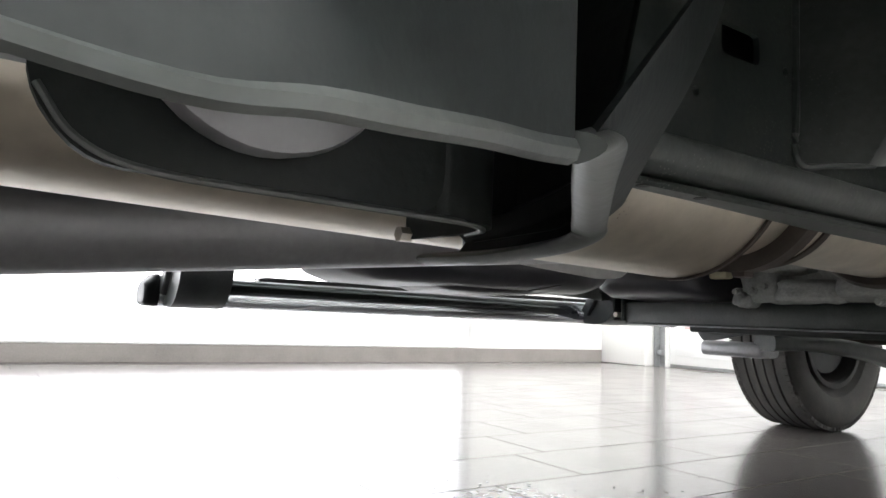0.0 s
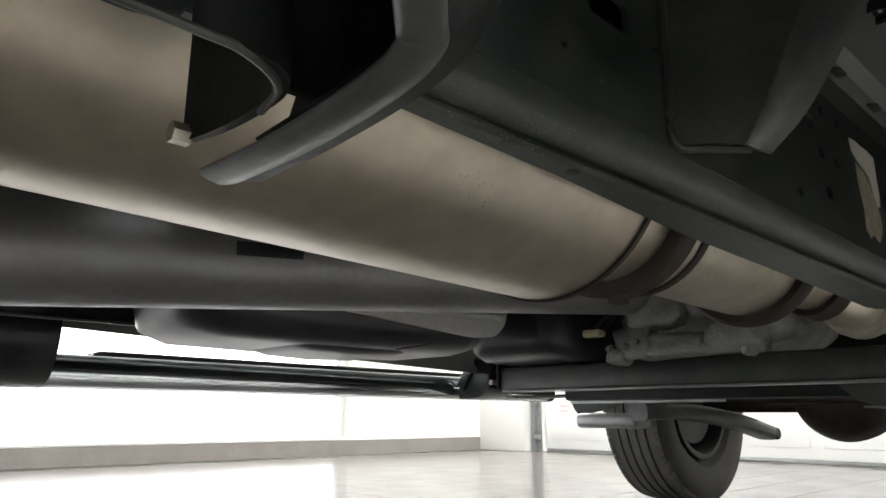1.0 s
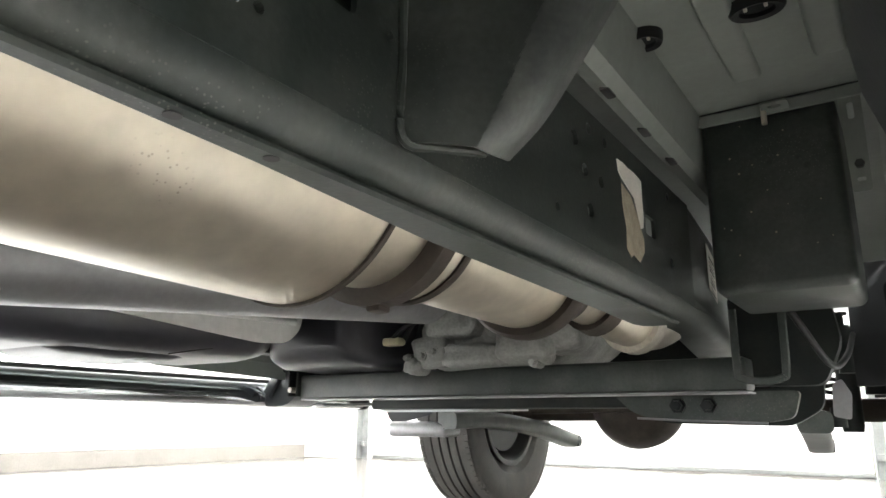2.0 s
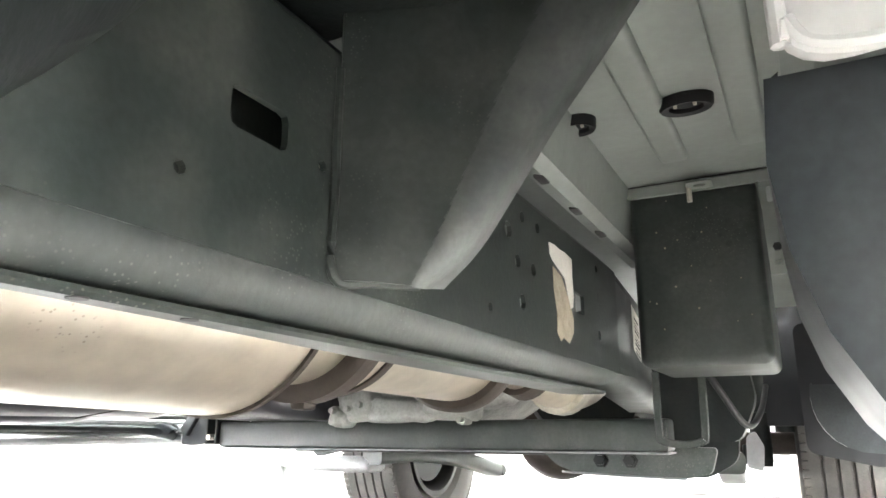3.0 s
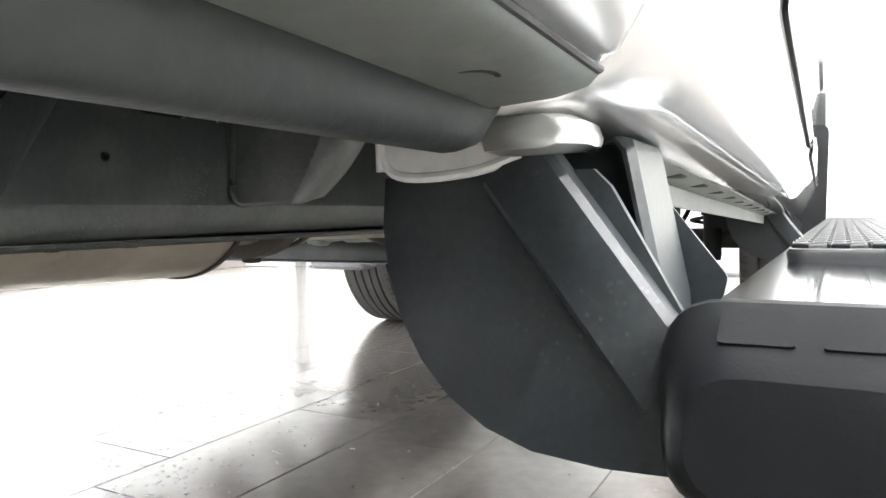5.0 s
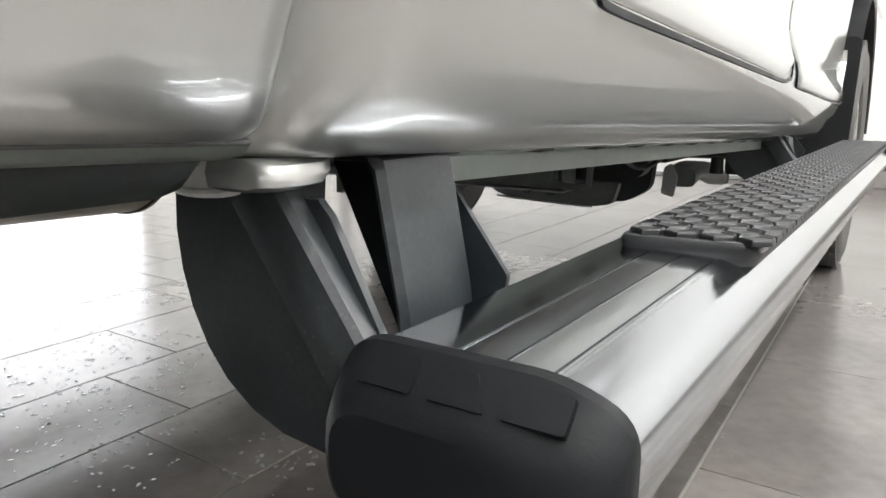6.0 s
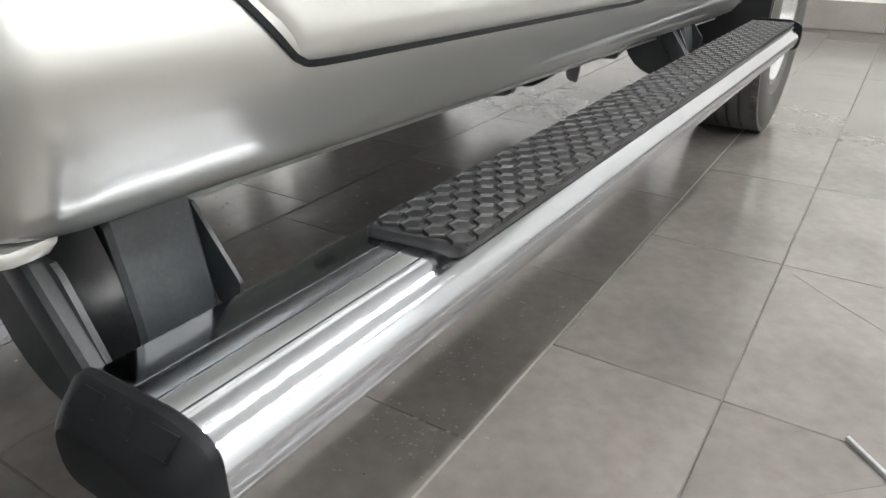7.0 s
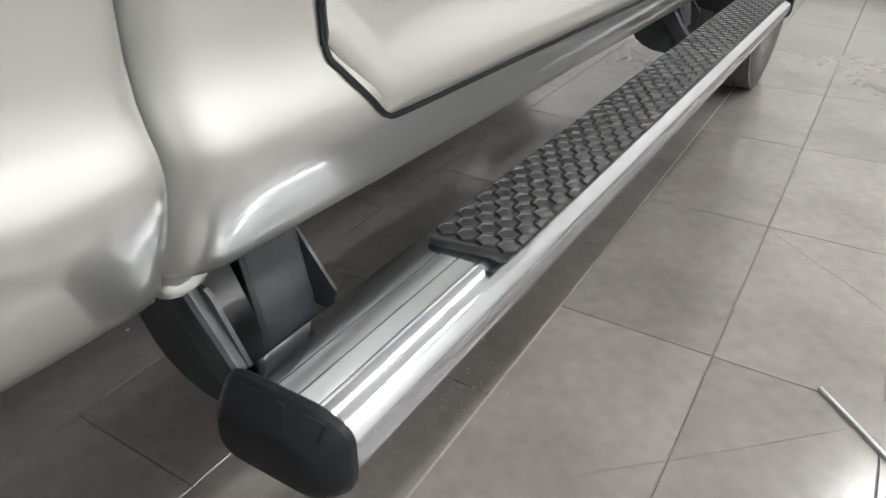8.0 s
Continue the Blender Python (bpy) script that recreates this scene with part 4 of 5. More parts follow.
for s in (1, -1):
    cab = part("cab_side", cab_shell(s), PAINT, truck, "glossy silver cab side and sill", 35)
    for y0, y1 in ((0.366, 1.30), (1.306, 2.34)):
        gap = door_gap(s, y0, y1, 0)
        bm = bmesh.new()
        sweep(bm, gap, [(-0.0028, -0.002), (0.0028, -0.002), (0.0028, 0.0022), (-0.0028, 0.0022)], up=(s, 0, 0))
        part("shut_line", bm, CAPMAT, cab, "dark door shut line")
        # door skin stands a little proud above the shut line
        bm = bmesh.new()
        rings = []
        for k in range(15):
            y = y0 + 0.004 + (y1 - y0 - 0.008) * k / 14
            lo = 0.672 if y > y0 + 0.07 else 0.672 + (y0 + 0.07 - y) * 1.15
            lo = max(lo, 0.672 + max(0, y - (y1 - 0.03)) * 0.9)
            ring = []
            for j in range(14):
                z = lo + (1.26 - lo) * (j / 13) ** 1.6
                ring.append(Vector((s * (side_x(z) + (0.0045 if 0 < j else 0.0015)), y, z + rz(y))))
            rings.append(ring + [Vector((p.x - s * 0.004, p.y, p.z)) for p in ring[::-1]])
        part("door_skin", loft(bm, rings), PAINT, cab, "silver door skin", 30)
    # sill seam under the door and the pinch weld
    part("sill_seam", sweep(bmesh.new(), [(s * (side_x(0.6) + 0.001), y, 0.603 + rz(y)) for y in (0.75, 1.2, 1.7, 2.25)], [(-0.001, -0.0007), (0.0003, -0.0007), (0.0003, 0.0007), (-0.001, 0.0007)]), CAPMAT, cab, "dark sill seam")
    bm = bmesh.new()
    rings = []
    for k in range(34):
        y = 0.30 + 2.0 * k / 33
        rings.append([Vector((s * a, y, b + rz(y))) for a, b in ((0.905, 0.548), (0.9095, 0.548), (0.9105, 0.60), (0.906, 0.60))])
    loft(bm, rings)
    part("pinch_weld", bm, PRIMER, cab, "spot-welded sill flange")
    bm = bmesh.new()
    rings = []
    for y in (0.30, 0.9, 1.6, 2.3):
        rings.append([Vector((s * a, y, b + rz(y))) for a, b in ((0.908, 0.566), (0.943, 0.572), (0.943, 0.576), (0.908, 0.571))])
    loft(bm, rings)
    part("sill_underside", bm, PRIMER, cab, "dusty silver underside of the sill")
    for k in range(14):
        y = 0.52 + 0.125 * k
        part("drain_slot", boxed(s * 0.925 - 0.008, s * 0.925 + 0.008, y, y + 0.03, 0.5675 + rz(y), 0.5712 + rz(y), 0.0015, seg=1), INK, cab)
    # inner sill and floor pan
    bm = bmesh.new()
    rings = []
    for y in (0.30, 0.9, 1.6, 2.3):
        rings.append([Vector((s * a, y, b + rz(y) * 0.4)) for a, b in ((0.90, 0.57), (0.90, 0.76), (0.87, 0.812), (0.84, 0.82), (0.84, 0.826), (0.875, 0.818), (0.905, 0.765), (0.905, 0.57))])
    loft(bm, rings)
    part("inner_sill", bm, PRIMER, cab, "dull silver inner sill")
    # rear closing panel of the cab with rounded lower corner
    back = slab(rounded([(0.832, 0.547), (0.912, 0.553), (0.924, 0.572), (0.926, 0.60), (0.926, 1.25), (0.832, 1.25)], 0.018, 5), lambda u, v, d: (s * u, CAB_Y0 + 0.030 + d, v + 0.006), 0.006)
    # panel and hem take the lit copy of the silver paint
    part("rear_panel", back, LIT_SILVER, cab, "silver lower rear corner panel")
    hem = smooth_path([(s * 0.833, CAB_Y0 + 0.030, 1.0), (s * 0.833, CAB_Y0 + 0.030, 0.60), (s * 0.8355, CAB_Y0 + 0.030, 0.566), (s * 0.848, CAB_Y0 + 0.030, 0.5555), (s * 0.885, CAB_Y0 + 0.030, 0.5565), (s * 0.912, CAB_Y0 + 0.030, 0.5635)], 5)
    part("hem", sweep(bmesh.new(), hem, ring2(0.0026, 8), up=(0, 1, 0.01)), LIT_SILVER, cab, "folded pale hem")
    # the corner hangs a little lower than the sill and turns up in front
    rings = []
    for y, drop_z, inx in ((CAB_Y0 + 0.006, 0.002, 0.010), (CAB_Y0 + 0.010, 0, 0.004), (CAB_Y0 + 0.017, 0, 0), (CAB_Y0 + 0.030, 0.001, 0), (CAB_Y0 + 0.042, 0.004, 0.001), (CAB_Y0 + 0.050, 0.009, 0.004), (CAB_Y0 + 0.056, 0.016, 0.010), (CAB_Y0 + 0.060, 0.024, 0.02)):
        rings.append([Vector((s * (a - inx), y, max(b, min(0.577, 0.5615 + drop_z)))) for a, b in ((0.912, 0.57), (0.914, 0.5615), (0.930, 0.5615), (0.942, 0.5625), (0.947, 0.565), (0.948, 0.569), (0.946, 0.575), (0.940, 0.578), (0.915, 0.578))])
    part("corner_tab", loft(bmesh.new(), rings), PAINT, cab, "dull silver lower cab corner", 40)

pan = part("floor_pan", boxed(-0.86, 0.86, 0.21, 2.35, 0.824, 0.834), PRIMER, truck, "dull grey-green cab floor pan")
for s in (1, -1):
    for y0, y1, x in ((0.50, 0.98, 0.70), (0.52, 0.96, 0.80)):
        part("floor_rib", sweep(bmesh.new(), [(s * x, y0, 0.823), (s * x, y0 + 0.03, 0.8195), (s * x, y1 - 0.03, 0.8195), (s * x, y1, 0.823)], rounded([(-0.016, -0.006), (0.016, -0.006), (0.02, 0.006), (-0.02, 0.006)], 0.004, 2)), PRIMER, pan)
    # long stiffener beside the rail
    bm = bmesh.new()
    rings = [[Vector((s * a, y, b)) for a, b in ((0.555, 0.823), (0.565, 0.748), (0.585, 0.742), (0.60, 0.752), (0.615, 0.823))] for y in (0.46, 1.3)]
    loft(bm, rings)
    part("floor_channel", bm, PRIMER, pan, "grey floor channel")
    for y in (0.77, 0.905, 1.03):
        part("channel_slot", boxed(s * 0.580 - 0.006, s * 0.580 + 0.006, y - 0.015, y + 0.015, 0.7405, 0.7460, 0.0025), INK, pan)
def plug(x, y, rx, n):
    bm = bmesh.new()
    prof = [(-0.004, 0.2), (-0.004, 0.62), (-0.009, 0.66), (-0.011, 0.92), (-0.008, 1.0), (0.004, 1.02), (0.004, 0.2)]
    rings = [[Vector((x + rr * rx * math.cos(2 * math.pi * k / n), y + rr * 0.02 * math.sin(2 * math.pi * k / n), 0.8215 + a)) for k in range(n)] for a, rr in prof]
    loft(bm, rings)
    g = part("grommet", bm, PLASTIC, pan, "black rubber floor grommet")
    for dx in (-0.35, 0.35):
        part("grommet_clip", boxed(x + dx * rx - 0.002, x + dx * rx + 0.002, y - 0.014, y - 0.009, 0.809, 0.819, 0.001), WASHER, g)


plug(0.617, 0.806, 0.021, 24)
plug(0.742, 0.806, 0.03, 28)

# dark box hung under the cab beside the rail, with its mounting bar and clip
can = part("canister_box", boxed(0.611, 0.793, 1.09, 1.32, 0.549, 0.822, 0.014, 4), FRAME, truck, "black speckled canister box under the cab", 50)
part("mount_bar", sweep(bmesh.new(), [(0.585, 1.080, 0.8135), (0.70, 1.080, 0.8125), (0.826, 1.080, 0.8125)], rounded([(-0.003, -0.0085), (0.003, -0.0085), (0.003, 0.0085), (-0.003, 0.0085)], 0.001, 1)), PRIMER, can, "grey mounting bar")
part("bar_seam", boxed(0.585, 0.828, 1.0755, 1.0768, 0.8215, 0.8235), INK, can)
tab = slab(rounded([(0.702, 1.044), (0.738, 1.044), (0.738, 1.079), (0.702, 1.079)], 0.006, 3), lambda u, v, d: (u, v, 0.806 + d), 0.003, [[(0.720 + 0.009 * math.cos(a * math.pi / 6), 1.060 + 0.006 * math.sin(a * math.pi / 6)) for a in range(12)]])
part("clip", tab, PRIMER, can, "pierced grey bracket tab")
part("stud", lathe(bmesh.new(), [(-0.02, 0.001), (-0.02, 0.004), (0.008, 0.004), (0.008, 0.001)], (0.704, 1.070, 0.806), "z", 10), WASHER, can)
strap = slab(rounded([(0.797, 0.812), (0.824, 0.812), (0.823, 0.668), (0.800, 0.668)], 0.004, 2), lambda u, v, d: (u, 1.079 + d, v), 0.003, [rounded([(0.806, 0.772), (0.814, 0.772), (0.814, 0.796), (0.806, 0.796)], 0.003, 2), rounded([(0.807, 0.682), (0.817, 0.682), (0.817, 0.688), (0.807, 0.688)], 0.002, 2)])
part("side_strap", strap, PRIMER, can, "grey hanging strap with slots")
part("strap_bolt", lathe(bmesh.new(), [(-0.005, 0.001), (-0.005, 0.006), (0.002, 0.006), (0.002, 0.001)], (0.812, 1.077, 0.706), "y", 6), INK, can)
rng = random.Random(8)
bm = bmesh.new()
for k in range(16):
    lathe(bm, [(0, 0.0006), (-0.0012, rng.uniform(0.0007, 0.0017)), (0.0006, 0.0006)], (rng.uniform(0.63, 0.775), 1.0895, rng.uniform(0.59, 0.80)), "y", 6)
tagged(part("speckles", bm, GLUE, can), "small pale dirt flecks", kind="stuff")

# load bed: side skin, front wall, floor and its cross bearer
for s in (1, -1):
    prof = [(0.588, 0.948), (0.5865, 0.958), (0.587, 0.967), (0.592, 0.976), (0.606, 0.985), (0.625, 0.993), (0.648, 1.003), (0.67, 1.0115), (0.688, 1.0165), (0.702, 1.018), (0.716, 1.016), (0.732, 1.010), (0.75, 1.005), (0.78, 1.003), (0.82, 1.006), (0.9, 1.014), (1.05, 1.022), (1.25, 1.018)]
    rings = []
    arch = [(-0.80 + 0.47 * math.cos(radians(180 - 10 * k)), 0.0) for k in range(19)]
    for y, pull in ((-2.0, 0), (-1.4, 0), *arch, (-0.2, 0), (0.05, 0), (0.12, 0.0), (0.15, 0.0004), (0.168, 0.0018), (0.180, 0.005), (0.187, 0.010), (0.191, 0.018), (0.191, 0.04)):
        top = 0.43 + math.sqrt(max(0.0, 0.2209 - (y + 0.80) ** 2)) if abs(y + 0.80) < 0.4699 else 0.0
        ring = [Vector((s * (x - pull), y, max(top + 0.004 * k, z + rz(y) - 0.006))) for k, (z, x) in enumerate(prof)]
        rings.append(ring + [Vector((p.x - s * 0.008, p.y - 0.002, p.z + 0.004)) for p in ring[::-1]])
    bed = part("bed_side", loft(bmesh.new(), rings), PAINT, truck, "glossy silver load bed side", 35)
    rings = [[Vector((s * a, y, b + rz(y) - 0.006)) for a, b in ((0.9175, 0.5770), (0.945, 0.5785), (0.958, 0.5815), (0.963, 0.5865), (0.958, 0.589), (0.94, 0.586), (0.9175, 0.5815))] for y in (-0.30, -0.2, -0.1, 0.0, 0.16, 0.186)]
    part("bed_flange", loft(bmesh.new(), rings), UNDER, bed, "dark grey lower bed flange", 60)
    part("hem_gap", sweep(bmesh.new(), [(s * 0.9605, y, 0.5868 + rz(y) - 0.006) for y in (-0.30, -0.1, 0.1, 0.184)], rounded([(-0.004, -0.0016), (0.004, -0.0016), (0.004, 0.0016), (-0.004, 0.0016)], 0.001, 1)), INK, bed, "dark gap above the bed flange")
    beam_rings = []
    for y, lift in ((-0.30, 0), (-0.15, 0), (0.0, 0), (0.176, 0.0), (0.188, 0.003), (0.199, 0.016)):
        beam_rings.append([Vector((s * a, y, b)) for a, b in rounded([(0.895, 0.5605 + lift), (0.912, 0.561 + lift), (0.917, 0.572 + lift * 0.5), (0.917, 0.64), (0.895, 0.66)], 0.006, 3)])
    beam = part("bed_sill", loft(bmesh.new(), beam_rings), FRAME_DARK, bed, "black bed sill beam", 50)
    part("sill_plug", lathe(bmesh.new(), [(-0.002, 0.001), (-0.002, 0.004), (-0.0005, 0.005), (-0.003, 0.007), (-0.003, 0.009), (0.0, 0.0105), (0.004, 0.0105)], (s * 0.934, 0.138, 0.5840), "z", 22), PLASTIC, bed, "black rubber plug")
    part("inner_guard", sweep(bmesh.new(), [(s * 0.88, y, 0.70) for y in (-0.32, -0.1, 0.15)], [(-0.004, -0.09), (0.004, -0.09), (0.004, 0.16), (-0.004, 0.16)]), FRAME_DARK, bed, "black inner bed guard")
bedfloor = part("bed_floor", boxed(-0.93, 0.93, -2.0, 0.16, 0.83, 0.845), FRAME, truck, "dark ribbed underside of the load bed")
part("bed_front_wall", boxed(-0.94, 0.94, 0.12, 0.128, 0.80, 1.25), PAINT, truck)
# engine bay cover and front guards, which close the body in front
for s in (1, -1):
    n, rings = 15, []
    for k in range(n):
        a = radians(178 - 176 * k / (n - 1))
        yy, zz = 2.98 + 0.53 * math.cos(a), 0.46 + 0.50 * math.sin(a)
        rings.append([Vector((s * xx, yy + dy, zz + dzz)) for xx, dy, dzz in ((0.70, 0, 0), (1.03, 0, 0), (1.035, 0.012 * math.cos(a), 0.012 * math.sin(a)), (0.70, 0.012 * math.cos(a), 0.012 * math.sin(a)))])
    part("wheel_liner", loft(bmesh.new(), rings), PLASTIC, truck, "black moulded wheel arch liner", 50)
    part("front_guard", boxed(s * 1.02 - 0.01, s * 1.02 + 0.01, 2.405, 3.9, 0.985, 1.2, 0.006), PAINT, truck)
    flap = slab(rounded([(0.80, 0.40), (1.0, 0.36), (1.035, 0.40), (1.045, 0.80), (0.80, 0.78)], 0.03, 4), lambda u, v, d: (s * u, 2.44 + d - 0.05 * (v - 0.4), v), 0.006)
    part("mud_flap", flap, PLASTIC, truck, "black moulded front mud flap")
part("bonnet", boxed(-1.0, 1.0, 2.41, 3.9, 1.2, 1.215), PAINT, truck, "silver panel over the engine bay")
part("roof_line", boxed(-1.0, 1.0, 0.2, 2.40, 1.28, 1.30), PAINT, truck, "silver upper cab closing panel")

# ---- side steps ----
STEP_Y0, STEP_Y1 = 0.228, 2.28


def step_profile():
    """The section of the bar: a crowned top with three fine grooves, round shoulders and a flat underside."""
    top = []
    for k in range(13):
        x = 0.9995 + 0.0845 * k / 12
        top.append((x, 0.4968 - 0.0032 * ((x - 1.022) / 0.062) ** 2 * (x > 1.022)))
    grooves = (1.036, 1.0585, 1.0800)
    top = [q for q in top if all(abs(q[0] - g) > 0.0030 for g in grooves)]
    for gx in grooves:
        z = 0.4968 - 0.0032 * ((gx - 1.022) / 0.062) ** 2
        top += [(gx - 0.0011, z), (gx - 0.0008, z - 0.0009), (gx + 0.0008, z - 0.0009), (gx + 0.0011, z)]
    top.sort()
    outer = [(1.0905, 0.4905), (1.0965, 0.4872), (1.1025, 0.4828), (1.1080, 0.4775), (1.1125, 0.4715), (1.1158, 0.4650), (1.1178, 0.4585), (1.1186, 0.4520), (1.1180, 0.443), (1.1155, 0.4365), (1.1105, 0.4305), (1.1028, 0.4255), (1.0897, 0.4215)]
    return [(0.9900, 0.432), (0.9860, 0.447), (0.9880, 0.47), (0.9905, 0.4835), (0.9945, 0.4925)] + top + outer + [(1.0517, 0.418), (1.0120, 0.4195), (0.9970, 0.424)]


STEP = step_profile()


def lean(y):
    """The step bar stands a little further out towards the front wheel."""
    return 0.018 * (y - 0.5)


def step(s):
    body = part("step_tube", loft(bmesh.new(), [[Vector((s * (a + lean(y)), y, b)) for a, b in STEP] for y in (STEP_Y0, 0.9, 1.5, STEP_Y1)]), CHROME, truck, "bright aluminium side step bar", 20)
    # end caps: a flat end face, rounded sides and a sloping upper strip
    for y0, d in ((STEP_Y0 + 0.004, -1), (STEP_Y1 - 0.004, 1)):
        rings = []
        for dy, x0, x1, z0, z1 in ((0.0, 0.979, 1.1145, 0.4185, 0.4995), (0.002, 0.9765, 1.1165, 0.4175, 0.5005), (0.009, 0.9765, 1.1170, 0.4175, 0.5000), (0.012, 0.977, 1.1165, 0.4175, 0.4980), (0.022, 0.979, 1.1115, 0.419, 0.4890), (0.029, 0.982, 1.1050, 0.421, 0.4830), (0.0325, 0.985, 1.0975, 0.424, 0.4795), (0.0350, 0.989, 1.0900, 0.428, 0.4755), (0.0355, 0.996, 1.0810, 0.435, 0.4690)):
            out = rounded([(x0, z0), (x1, z0), (x1, z1 - 0.012), (x1 - 0.03, z1), (x0, z1)], 0.026, 6)
            rings.append([Vector((s * (a + (lean(y0) + 0.005)), y0 + d * dy, b)) for a, b in out])
        part("end_cap", loft(bmesh.new(), rings), CAPMAT, body, "black moulded plastic end cap", 24)
        if d < 0 and s > 0:
            # three raised plain blocks on the sloping strip
            for x, top in ((1.0135, 0.92), (1.0485, 0.35), (1.0825, 0.96)):
                m = Matrix.Translation((x, y0 - 0.0195, 0.4912)) @ Matrix.Rotation(radians(43), 4, "X")
                outl = rounded([(-0.0135, -0.0082), (0.0135, -0.0082), (0.0135 * top, 0.0082), (-0.0135 * top, 0.0082)], 0.0018, 2)
                bm = slab(outl, lambda u, v, dd: m @ Vector((u, v, dd - 0.002)), 0.0037)
                part("raised_block", bm, CAPMAT, body, "low raised plain block on the end cap")
    return body


step_r = step(1)
step_l = step(-1)
PAD_X0, PAD_X1, PAD_Y0, PAD_Y1 = 1.010, 1.117, 0.501, 2.16


def pad(s):
    out = rounded([(PAD_X0, PAD_Y0 - 0.006), (PAD_X1 - 0.008, PAD_Y0 + 0.012), (PAD_X1, PAD_Y1), (PAD_X0, PAD_Y1)], 0.014, 4)
    bm = bmesh.new()
    rings = []
    cxp, cyp = (PAD_X0 + PAD_X1) / 2, (PAD_Y0 + PAD_Y1) / 2
    for z, inset in ((0.488, 0.006), (0.4965, 0.001), (0.5035, 0.0), (0.5066, 0.0015), (0.507, 0.004), (0.5058, 0.005)):
        rings.append([Vector((s * (cxp + lean(v) + (u - cxp) * (1 - inset / 0.055)), cyp + (v - cyp) * (1 - inset / 0.76), z - 0.45 * max(0, u - 1.1) * (z > 0.5))) for u, v in out])
    loft(bm, rings)
    return part("step_pad", bm, TREAD, truck, "black rubber tread pad with raised hexagons", 40)


pad_r, pad_l = pad(1), pad(-1)

# rear and front step brackets
def bracket(s, yb, front):
    out = [(0.828, 0.556), (0.826, 0.53), (0.829, 0.505), (0.836, 0.482), (0.848, 0.460), (0.864, 0.442), (0.885, 0.428), (0.91, 0.4195), (0.945, 0.4165), (0.99, 0.418), (0.996, 0.43), (0.993, 0.452), (0.984, 0.487), (0.950, 0.548), (0.942, 0.556)]
    plate = part("step_bracket", slab(out, lambda u, v, d: (s * u, yb + d, v), 0.005), PLATE, truck, "black powder-coated side step bracket plate")
    wall = [Vector((s * u, 0, v)) for u, v in out[:10]]
    rings = [[w + Vector((0, yb + 0.003, 0)), w + Vector((0, yb + 0.125, 0)), w + Vector((s * 0.004, yb + 0.125, 0.003)), w + Vector((s * 0.004, yb + 0.003, 0.003))] for w in wall]
    part("curved_wall", loft(bmesh.new(), rings), PLATE, plate, "", 50)
    rib = [(s * 0.905, yb - 0.006, 0.5605), (s * 0.923, yb - 0.006, 0.536), (s * 0.947, yb - 0.006, 0.503), (s * 0.980, yb - 0.006, 0.458)]
    part("diagonal_rib", sweep(bmesh.new(), rib, [(-0.0195, 0.008), (-0.0185, -0.003), (-0.0150, -0.0068), (-0.006, -0.0078), (0.006, -0.0078), (0.0150, -0.0068), (0.0185, -0.003), (0.0195, 0.008)], up=(0, -1 * -1, 0)), PLATE, plate, "raised diagonal channel", 30)
    rings = []
    for k, y in enumerate((yb + 0.040, yb + 0.044, yb + 0.110, yb + 0.114)):
        e = 0.004 if k in (0, 3) else 0.0
        rings.append([Vector((s * a, y, b)) for a, b in ((0.945 - e, 0.5745), (0.9495 - e, 0.573 - e), (0.951 - e, 0.568), (0.9665 - e, 0.490), (0.968 - e, 0.470), (0.962, 0.470), (0.961, 0.489), (0.945, 0.566), (0.9415, 0.571))])
    part("upright", loft(bmesh.new(), rings), PLATE, plate, "satin black upright plate", 30)
    # plate in cap black: shade of the cavity behind the rib, painted on
    side = slab([(0.905, 0.572), (0.9475, 0.572), (0.9655, 0.485), (0.9645, 0.471), (0.955, 0.471)], lambda u, v, d: (s * u, yb + 0.052 + d, v), 0.004)
    part("side_web", side, CAPMAT, plate)
    fr = slab(rounded([(0.925, 0.560), (0.938, 0.560), (0.986, 0.497), (0.98, 0.472), (0.955, 0.472)], 0.003, 2), lambda u, v, d: (s * u, yb + 0.122 + d, v), 0.004)
    part("front_web", fr, PLATE, plate)
    part("top_foot", boxed(s * 0.925 - 0.02, s * 0.925 + 0.02, yb + 0.044, yb + 0.13, 0.5715, 0.5745, 0.001), PLATE, plate)
    return plate


for s in (1, -1):
    bracket(s, 0.245, False)
    bracket(s, 1.72, True)

# raised hexagons of the tread
P = 0.0262


def hexagon_mesh(half=0):
    """One stud; half = -1 or 1 keeps only the side that lies inside the rim."""
    bm, rings = bmesh.new(), []
    for z, r in ((0.0, 0.0140), (0.0032, 0.0136), (0.0046, 0.0127), (0.0042, 0.0117), (0.0033, 0.0108)):
        ring = []
        for k in range(6):
            x = r * math.cos(math.pi / 3 * k + math.pi / 6)
            ring.append(Vector((max(0.001, x) if half > 0 else min(-0.001, x) if half < 0 else x, r * math.sin(math.pi / 3 * k + math.pi / 6), z)))
        rings.append(ring)
    loft(bm, rings)
    bmesh.ops.remove_doubles(bm, verts=bm.verts[:], dist=1e-5)
    bmesh.ops.recalc_face_normals(bm, faces=bm.faces[:])
    me = bpy.data.meshes.new("hexagon")
    bm.to_mesh(me)
    bm.free()
    me.materials.append(TREAD)
    return me


